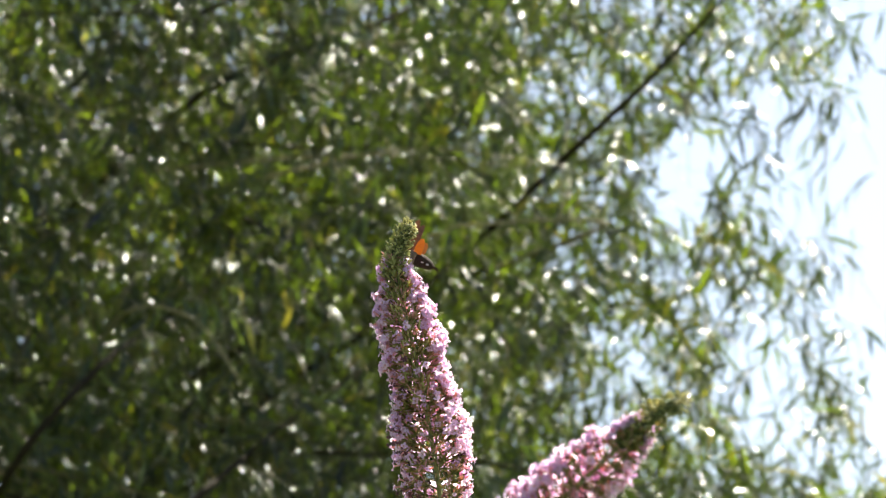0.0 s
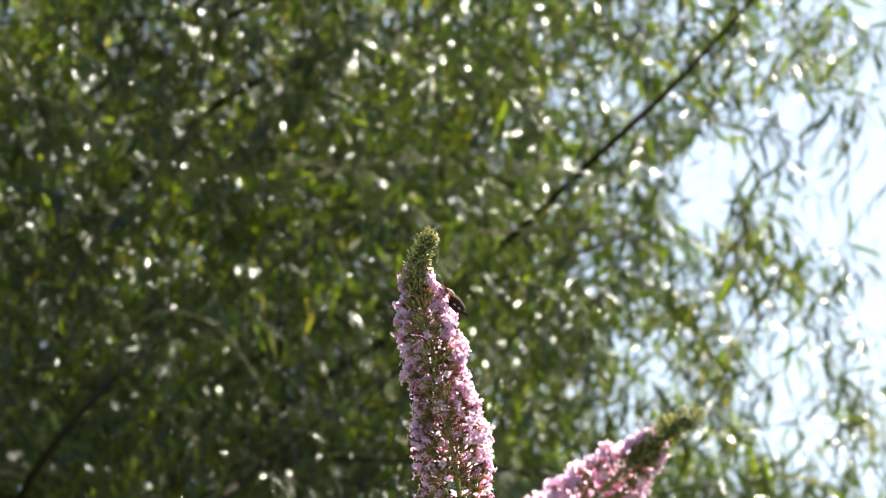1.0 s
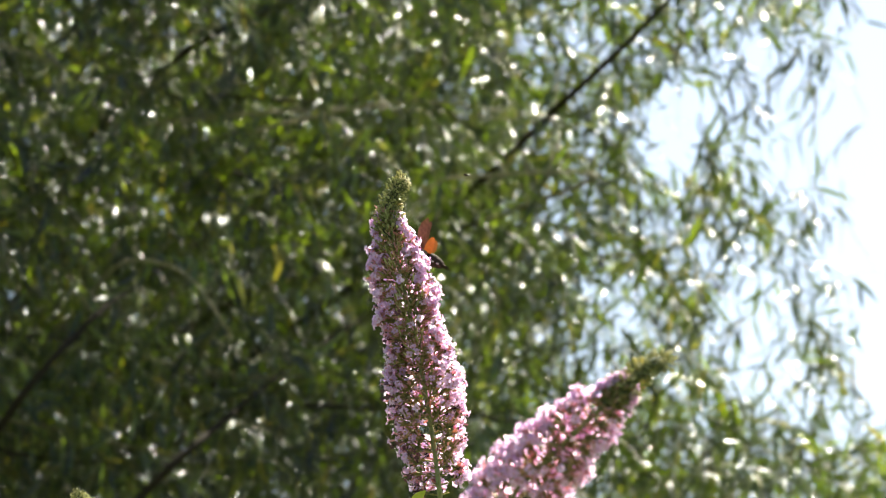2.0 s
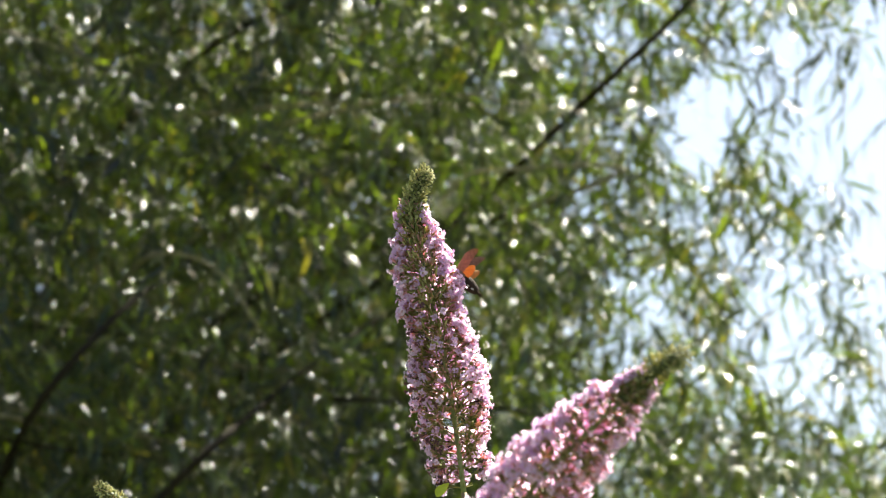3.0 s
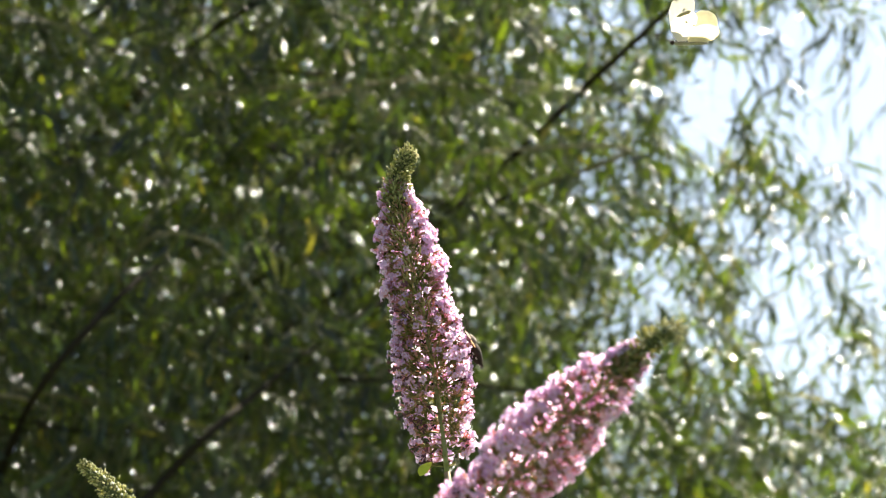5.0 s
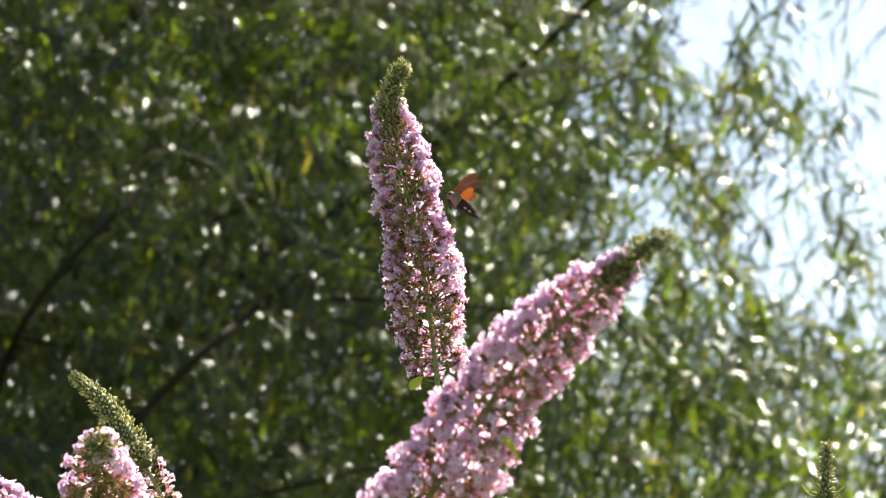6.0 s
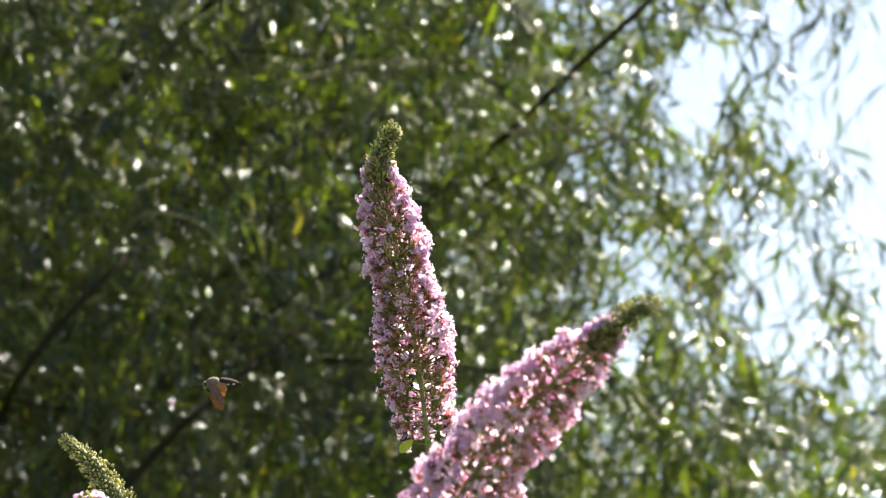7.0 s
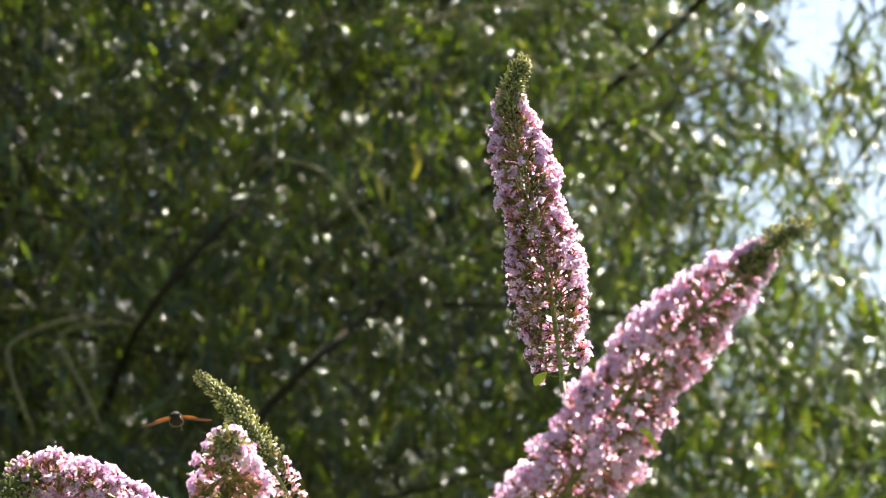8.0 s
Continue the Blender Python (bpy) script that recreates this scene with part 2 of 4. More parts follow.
def floret_template(seed, reflex=0.15):
    """A single floret, 9 mm long along +z: slim tube, four spreading rounded lobes and an orange throat."""
    rng = np.random.default_rng(seed)
    v, f, m = [], [], []
    n = 5
    for z, r in ((0.0, 0.0006), (0.0045, 0.0008), (0.0082, 0.0007)):
        for k in range(n):
            a = 2 * math.pi * k / n
            v.append((r * math.cos(a), r * math.sin(a), z))
    for i in range(2):
        for k in range(n):
            a, b = i * n + k, i * n + (k + 1) % n
            f.append((a, b, b + n, a + n))
            m.append(1)
    f.append(tuple(2 * n + k for k in range(n)))
    m.append(2)
    for q in range(4):
        a = math.pi / 2 * q + rng.normal(0, 0.12)
        L, w = 0.0033 * rng.uniform(0.85, 1.15), 0.0018 * rng.uniform(0.85, 1.15)
        lift = reflex + rng.normal(0, 0.55)
        twist = rng.normal(0, 0.0005)
        rows = ((0.0009, 0.0008, 0.0), (0.45 * L, w, 0.35 * L * lift), (0.85 * L, 0.85 * w, 0.6 * L * lift - 0.0003), (1.12 * L, 0.25 * w, 0.6 * L * lift - 0.0006))
        base = len(v)
        ca, sa = math.cos(a), math.sin(a)
        for d, h, z in rows:
            for s in (-h, h):
                v.append((d * ca - s * sa, d * sa + s * ca, 0.0083 + z + twist * d / L * (1 if s > 0 else -1)))
        for i in range(3):
            f.append((base + 2 * i, base + 2 * i + 1, base + 2 * i + 3, base + 2 * i + 2))
            m.append(0)
    return v, f, m


def blade(length, width, fold=0.15, curl=0.25, n=6):
    """A lance-shaped leaf along +x with a folded midrib and a drooping tip."""
    v, f = [], []
    for i in range(n + 1):
        t = i / n
        w = width / 2 * math.sin(math.pi * min(1, t ** 0.75 * 0.97 + 0.02)) + 0.0004
        z = -curl * length * t * t
        v += [(length * t, -w, z + fold * w), (length * t, 0, z), (length * t, w, z + fold * w)]
    for i in range(n):
        for k in (0, 1):
            a = 3 * i + k
            f.append((a, a + 1, a + 4, a + 3))
    return v, f


# ---- ground ----
def build_ground():
    bm = bmesh.new()
    n, size = 24, 1500.0
    grid = [[bm.verts.new(((abs(u) ** 3 * (1 if u > 0 else -1)) * size, (abs(w) ** 3 * (1 if w > 0 else -1)) * size, 0.0))
             for u in np.linspace(-1, 1, n + 1)] for w in np.linspace(-1, 1, n + 1)]
    for i in range(n):
        for k in range(n):
            bm.faces.new((grid[i][k], grid[i][k + 1], grid[i + 1][k + 1], grid[i + 1][k]))
    me = bpy.data.meshes.new("ground")
    bm.to_mesh(me)
    bm.free()
    me.materials.append(M_GRASS)
    tagged(new("ground", me), "green meadow ground under the bush and the tree", "ground", kind="structure")


build_ground()


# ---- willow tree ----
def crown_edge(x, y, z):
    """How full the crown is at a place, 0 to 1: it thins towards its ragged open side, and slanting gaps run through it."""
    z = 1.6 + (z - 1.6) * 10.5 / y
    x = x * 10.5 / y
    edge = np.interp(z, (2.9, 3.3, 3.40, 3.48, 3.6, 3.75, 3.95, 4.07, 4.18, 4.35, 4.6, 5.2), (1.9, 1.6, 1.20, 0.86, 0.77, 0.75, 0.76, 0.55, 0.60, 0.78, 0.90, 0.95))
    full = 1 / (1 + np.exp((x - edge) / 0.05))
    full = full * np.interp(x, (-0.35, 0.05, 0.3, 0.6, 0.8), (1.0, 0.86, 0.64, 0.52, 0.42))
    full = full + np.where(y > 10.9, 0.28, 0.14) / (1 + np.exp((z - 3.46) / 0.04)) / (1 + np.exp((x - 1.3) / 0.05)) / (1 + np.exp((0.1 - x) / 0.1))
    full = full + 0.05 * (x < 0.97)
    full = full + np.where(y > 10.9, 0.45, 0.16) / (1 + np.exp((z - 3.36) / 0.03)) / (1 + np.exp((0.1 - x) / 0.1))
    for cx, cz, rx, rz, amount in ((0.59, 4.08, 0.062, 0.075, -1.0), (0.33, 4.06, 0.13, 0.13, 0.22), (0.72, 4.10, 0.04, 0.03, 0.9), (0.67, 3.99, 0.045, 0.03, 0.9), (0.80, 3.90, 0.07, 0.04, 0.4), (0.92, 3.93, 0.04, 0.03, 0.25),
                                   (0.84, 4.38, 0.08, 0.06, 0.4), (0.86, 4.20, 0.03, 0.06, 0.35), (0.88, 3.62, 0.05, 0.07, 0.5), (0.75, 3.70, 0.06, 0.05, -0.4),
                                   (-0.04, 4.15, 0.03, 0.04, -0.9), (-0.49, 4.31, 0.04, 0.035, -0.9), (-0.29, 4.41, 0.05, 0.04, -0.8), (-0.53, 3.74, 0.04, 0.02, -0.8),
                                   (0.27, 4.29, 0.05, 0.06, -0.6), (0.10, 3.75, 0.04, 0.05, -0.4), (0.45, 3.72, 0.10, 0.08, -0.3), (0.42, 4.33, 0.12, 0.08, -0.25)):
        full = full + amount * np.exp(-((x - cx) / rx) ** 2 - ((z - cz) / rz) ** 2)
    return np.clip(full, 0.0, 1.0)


def build_willow():
    rng = np.random.default_rng(7)
    tree = thing("willow_tree", (-1.25, 11.7, 0), "tall willow tree with narrow glossy green leaves", "tree")
    o = np.array((-1.25, 11.7, 0.0))
    path = spline([(-1.25, 11.7, -0.1), (-1.22, 11.65, 1.5), (-1.2, 11.6, 3.0), (-1.21, 11.55, 4.2), (-1.1, 11.7, 5.6), (-0.9, 11.8, 7.0)], 26) - o
    tube("trunk", path, np.interp(np.linspace(0, 1, 27), (0, 0.08, 0.5, 1), (0.26, 0.17, 0.075, 0.02)), M_BARK, tree, 12, 0.04)
    limbs = (((-1.2, 11.6, 2.3), (-0.86, 10.3, 2.85), (-0.621, 9.62, 3.015), (-0.507, 9.62, 3.151), (-0.387, 9.62, 3.27), (-0.15, 10.3, 3.6), (0.3, 10.9, 4.0)),
             ((-1.2, 11.6, 2.9), (-0.98, 10.6, 3.1), (-0.779, 9.62, 3.278), (-0.604, 9.62, 3.502), (-0.5, 10.3, 3.75), (-0.2, 10.9, 4.1)),
             ((-1.2, 11.6, 3.0), (-0.6, 11.5, 3.6), (0.0, 10.6, 3.85), (0.327, 9.9, 4.008), (0.4825, 9.8, 4.135), (0.628, 9.75, 4.288), (0.82, 9.7, 4.50)),
             ((-1.2, 11.6, 3.9), (-0.8, 11.2, 4.15), (-0.455, 10.35, 4.226), (-0.289, 10.3, 4.30), (-0.097, 10.2, 4.34), (0.1, 10.4, 4.5)),
             ((-1.2, 11.6, 3.4), (-0.4, 11.2, 3.85), (0.047, 10.6, 3.9), (0.166, 10.5, 3.894), (0.42, 10.2, 3.93)),
             ((-1.2, 11.6, 4.2), (-1.6, 11.2, 4.9), (-2.1, 10.8, 5.4), (-2.8, 10.5, 5.6)),
             ((-1.1, 11.7, 5.2), (-0.5, 11.4, 5.8), (0.2, 11.0, 6.0), (0.7, 10.8, 5.9)),
             ((-1.2, 11.6, 2.6), (-1.7, 11.4, 3.0), (-2.3, 11.2, 3.3), (-2.9, 11.1, 3.4)),
             ((-1.2, 11.6, 2.0), (-0.5, 11.3, 2.5), (0.3, 11.2, 2.75), (0.9, 11.0, 2.8)))
    girth = (0.015, 0.013, 0.0125, 0.013, 0.012, 0.026, 0.026, 0.026, 0.022)
    for i, l in enumerate(limbs):
        p = spline(l, 22) - o
        tube("limb", p, np.linspace(girth[i], girth[i] * 0.2, 23), M_BARK, tree, 8, 0.05, seed=i)

    for arc in (((-0.900, 10.40, 3.420), (-0.871, 9.58, 3.313), (-0.992, 9.58, 3.273), (-1.016, 9.58, 3.226), (-0.965, 9.58, 3.083)),
                ((-0.800, 10.40, 3.420), (-0.816, 9.58, 3.302), (-0.916, 9.58, 3.273), (-0.869, 9.58, 3.170), (-0.830, 9.58, 3.082)),
                ((0.166, 10.50, 3.894), (0.386, 9.58, 3.788), (0.135, 9.58, 3.786), (0.069, 9.58, 3.768), (0.019, 9.58, 3.706)),
                ((-0.666, 10.20, 3.620), (-0.538, 9.58, 3.614), (-0.413, 9.58, 3.595), (-0.323, 9.58, 3.477))):
        tube("branchlet", spline(arc, 20) - o, np.linspace(0.0046, 0.0028, 21), M_TWIG, tree, 6, 0.03)

    # long thin boughs that run through the leaves, rising to the open side
    for i in range(34):
        c = np.array((rng.uniform(-1.3, 0.7), rng.uniform(9.66, 10.6), rng.uniform(3.0, 4.7)))
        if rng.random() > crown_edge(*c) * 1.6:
            continue
        rise = rng.uniform(-0.25, 0.55)
        step = np.array((rng.uniform(0.25, 0.5), rng.uniform(-0.1, 0.1), 0.0))
        bow = rng.uniform(-0.06, 0.10)
        if c[0] + step[0] > 0.5:
            continue
        arc = [c - step - (0, 0, step[0] * rise), c + (0, 0, bow), c + step + (0, 0, step[0] * rise * 0.6)]
        tube("branchlet", spline(arc, 14) - o, np.linspace(0.0048, 0.0016, 15), M_TWIG if i % 3 == 0 else M_BARK, tree, 5, 0.03)

    waves = []
    for i in range(9):
        d = rng.normal(size=3)
        waves.append((d / np.linalg.norm(d) * 2 * math.pi / rng.uniform(0.15, 0.5), rng.uniform(0, 6.28)))

    # twigs: thin drooping shoots; leaves stand along them, alternating
    def shoots(count, box, follow=True):
        x0, x1, y0, y1, z0, z1 = box
        c = np.c_[rng.uniform(x0, x1, count), rng.uniform(y0, y1, count), rng.uniform(z0, z1, count)]
        tuft = sum(np.sin(c @ k + f) for k, f in waves) / len(waves) ** 0.5
        c = c[rng.random(len(c)) < np.clip(0.54 + 0.66 * tuft, 0.08, 1.0)]
        if follow:
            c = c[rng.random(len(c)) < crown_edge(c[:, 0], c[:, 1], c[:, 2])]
        n = len(c)
        az = rng.uniform(0, 2 * math.pi, n)
        out = np.c_[np.cos(az), np.sin(az) * 0.8, rng.uniform(-0.9, 0.35, n)]
        out /= np.linalg.norm(out, axis=1)[:, None]
        length = rng.uniform(0.18, 0.42, n) * (0.8 if follow else 1.3)
        k = 15
        s = np.linspace(0.0, 1.0, k)
        drop = np.zeros((n, k, 3))
        drop[:, :, 2] = -rng.uniform(0.2, 0.6, n)[:, None] * (s ** 2)[None]
        places = c[:, None] + length[:, None, None] * (out[:, None] * (s[None, :, None] - 0.5) + drop)
        tang = np.gradient(places, axis=1)
        tang /= np.linalg.norm(tang, axis=2)[:, :, None]
        return places, tang

    def leaf_mesh(places, tang, size, keep_edge=True):
        n, k = places.shape[:2]
        p, t = places.reshape(-1, 3), tang.reshape(-1, 3)
        flat = np.repeat(rng.normal(size=(n, 1, 3)), k, axis=1).reshape(-1, 3)
        flat /= np.linalg.norm(flat, axis=1)[:, None]
        alt = np.tile(np.where(np.arange(k) % 2, 1.0, -1.0), n)[:, None]
        side = np.cross(t, flat) * alt + rng.normal(0, 0.25, t.shape)
        side /= np.linalg.norm(side, axis=1)[:, None] + 1e-9
        d = t * rng.uniform(0.5, 1.0, (len(t), 1)) + side * rng.uniform(0.35, 0.9, (len(t), 1)) + np.array((0, 0, -0.25))
        d /= np.linalg.norm(d, axis=1)[:, None]
        if keep_edge:
            mid = p + d * 0.04
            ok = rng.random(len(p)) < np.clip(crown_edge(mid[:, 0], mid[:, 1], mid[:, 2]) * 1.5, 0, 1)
            p, d, flat = p[ok], d[ok], flat[ok]
        nrm = flat * np.where(flat[:, 2:] < 0, -1.0, 1.0) + rng.normal(0, 0.5, d.shape) + np.array((0, 0, 0.35))
        w = np.cross(nrm, d)
        w /= np.linalg.norm(w, axis=1)[:, None]
        up = np.cross(d, w)
        L = size * rng.uniform(0.6, 1.3, len(p))
        W = L * rng.uniform(0.105, 0.145, len(p))
        curl = rng.uniform(0.0, 0.85, len(p))
        rows = []
        for s, h in ((0.0, 0.02), (0.3, 0.5), (0.62, 0.46), (1.0, 0.0)):
            c = p + d * (L * s)[:, None] - up * (curl * L * s * s)[:, None]
            e = up * (0.55 * W * h)[:, None]
            if h < 0.1:
                rows += [c]
            else:
                rows += [c - w * (W * h)[:, None] + e, c, c + w * (W * h)[:, None] + e]
        v = np.stack(rows, axis=1).reshape(-1, 3)
        q = np.arange(len(p))[:, None] * 8
        tri = (q + np.array([[0, 2, 1, 0, 3, 2, 4, 5, 7, 5, 6, 7]])).reshape(-1, 3)
        quad = (q + np.array([[1, 2, 5, 4, 2, 3, 6, 5]])).reshape(-1, 4)
        return v, [tuple(x) for x in tri.tolist()] + [tuple(x) for x in quad.tolist()]

    def twig_mesh(places):
        v, f = [], []
        for path in places[:, ::2]:
            b = len(v)
            tv, tf = [], []
            for i, q in enumerate(path):
                r = 0.0022 * (1 - 0.75 * i / (len(path) - 1))
                tv += [q + (r, 0, 0), q + (-0.5 * r, 0.87 * r, 0), q + (-0.5 * r, -0.87 * r, 0)]
            for i in range(len(path) - 1):
                for k in range(3):
                    a, c = b + 3 * i + k, b + 3 * i + (k + 1) % 3
                    tf.append((a, c, c + 3, a + 3))
            v += tv
            f += tf
        return v, f

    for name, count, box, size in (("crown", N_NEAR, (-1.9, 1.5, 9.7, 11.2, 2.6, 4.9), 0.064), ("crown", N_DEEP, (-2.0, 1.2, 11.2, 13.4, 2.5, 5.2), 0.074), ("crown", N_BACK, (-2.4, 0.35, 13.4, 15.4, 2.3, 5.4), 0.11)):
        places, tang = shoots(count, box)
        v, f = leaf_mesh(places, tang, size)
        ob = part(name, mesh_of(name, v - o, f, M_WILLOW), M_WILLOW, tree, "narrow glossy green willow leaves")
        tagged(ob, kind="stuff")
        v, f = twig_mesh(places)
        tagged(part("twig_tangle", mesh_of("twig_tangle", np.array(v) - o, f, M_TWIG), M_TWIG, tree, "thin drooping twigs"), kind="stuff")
    # loose sprays that hang out into the open on the ragged side
    v, f, tw = [], [], []
    for x, z, many in ((0.73, 4.12, 5), (0.67, 4.0, 5), (0.78, 4.32, 4), (0.85, 4.25, 3), (0.80, 3.86, 4), (0.72, 3.93, 4), (0.86, 3.91, 4), (0.90, 3.57, 4), (0.92, 4.37, 3), (0.62, 3.80, 3), (0.86, 3.74, 3), (0.97, 4.46, 3), (0.93, 4.05, 2), (0.77, 4.30, 3), (0.88, 4.20, 2), (0.87, 4.46, 3), (0.82, 4.43, 3), (0.93, 4.30, 2), (0.70, 4.20, 3),
                       (0.84, 3.84, 4), (0.74, 3.80, 3), (0.78, 3.73, 3), (0.90, 3.80, 2), (0.88, 3.65, 4), (0.66, 3.62, 3), (0.93, 3.52, 3), (0.76, 4.02, 2)):
        places, tang = shoots(many, (x - 0.035, x + 0.035, 10.1, 10.6, z - 0.02, z + 0.04), follow=False)
        places = (places - np.array((x, 10.35, z))) * 0.42 + np.array((x, 10.35, z))
        q, r = leaf_mesh(places[:, ::2], tang[:, ::2], 0.062, keep_edge=False)
        f += [tuple(i + len(v) for i in k) for k in r]
        v += list(q)
        tw.append(places)
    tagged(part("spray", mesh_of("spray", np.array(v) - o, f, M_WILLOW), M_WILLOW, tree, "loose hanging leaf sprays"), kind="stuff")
    v, f = twig_mesh(np.concatenate(tw))
    tagged(part("twig_tangle", mesh_of("twig_tangle", np.array(v) - o, f, M_TWIG), M_TWIG, tree, "thin drooping twigs"), kind="stuff")
    # the rest of the crown, mostly out of view above, below and beside
    v, f = [], []
    # the box above is thickened to keep sun off the leaves under it
    for count, box in ((260, (-4.0, -1.7, 9.6, 13.2, 1.6, 6.0)), (310, (-2.0, 0.45, 10.2, 13.6, 4.95, 6.8)), (260, (-2.0, 1.6, 9.8, 13.2, 1.2, 2.6))):
        places, tang = shoots(count, box, follow=False)
        a, b = leaf_mesh(places, tang, 0.13, keep_edge=False)
        f += [tuple(i + len(v) for i in q) for q in b]
        v += list(a)
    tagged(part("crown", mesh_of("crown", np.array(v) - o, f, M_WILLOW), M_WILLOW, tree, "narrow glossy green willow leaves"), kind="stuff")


N_NEAR, N_DEEP, N_BACK = 10400, 7600, 5200
build_willow()


# ---- butterfly bush: each cane carries one flower spike ----
FLORETS = []
for i in range(5):
    tv, tf, tm = floret_template(20 + i, (0.1, 0.5, 0.9, 1.2, -0.35)[i])
    me_ = bpy.data.meshes.new("floret")
    me_.from_pydata(tv, [], tf)
    for q in (M_PETAL, M_TUBE, M_THROAT):
        me_.materials.append(q)
    me_.polygons.foreach_set("material_index", tm)
    FLORETS.append(smooth(me_))
EGGS = []
for i in range(3):
    tv, tf, tm = egg_template(6, radii=((0.3, 0.85, 1.0, 0.6, 0.0), (0.25, 0.7, 1.0, 0.75, 0.0), (0.35, 0.95, 0.9, 0.5, 0.0))[i])
    EGGS.append(mesh_of("bud", tv, tf, M_BUD))
CLOSED = [mesh_of("closed_floret", *egg_template(5, radii=r)[:2], M_CLOSED) for r in ((0.3, 0.5, 0.7, 1.0, 0.0), (0.3, 0.7, 0.8, 0.9, 0.0))]
WITHERED = []
for i in range(3):
    tv, tf, tm = floret_template(40 + i, 1.2)
    WITHERED.append(mesh_of("withered_floret", tv, tf, M_WITHER))
STALK = ([(0.12 * math.cos(a), 0.12 * math.sin(a), z) for z in (0, 1) for a in (0, 2.1, 4.2)], [(0, 1, 4, 3), (1, 2, 5, 4), (2, 0, 3, 5)], [0, 0, 0])


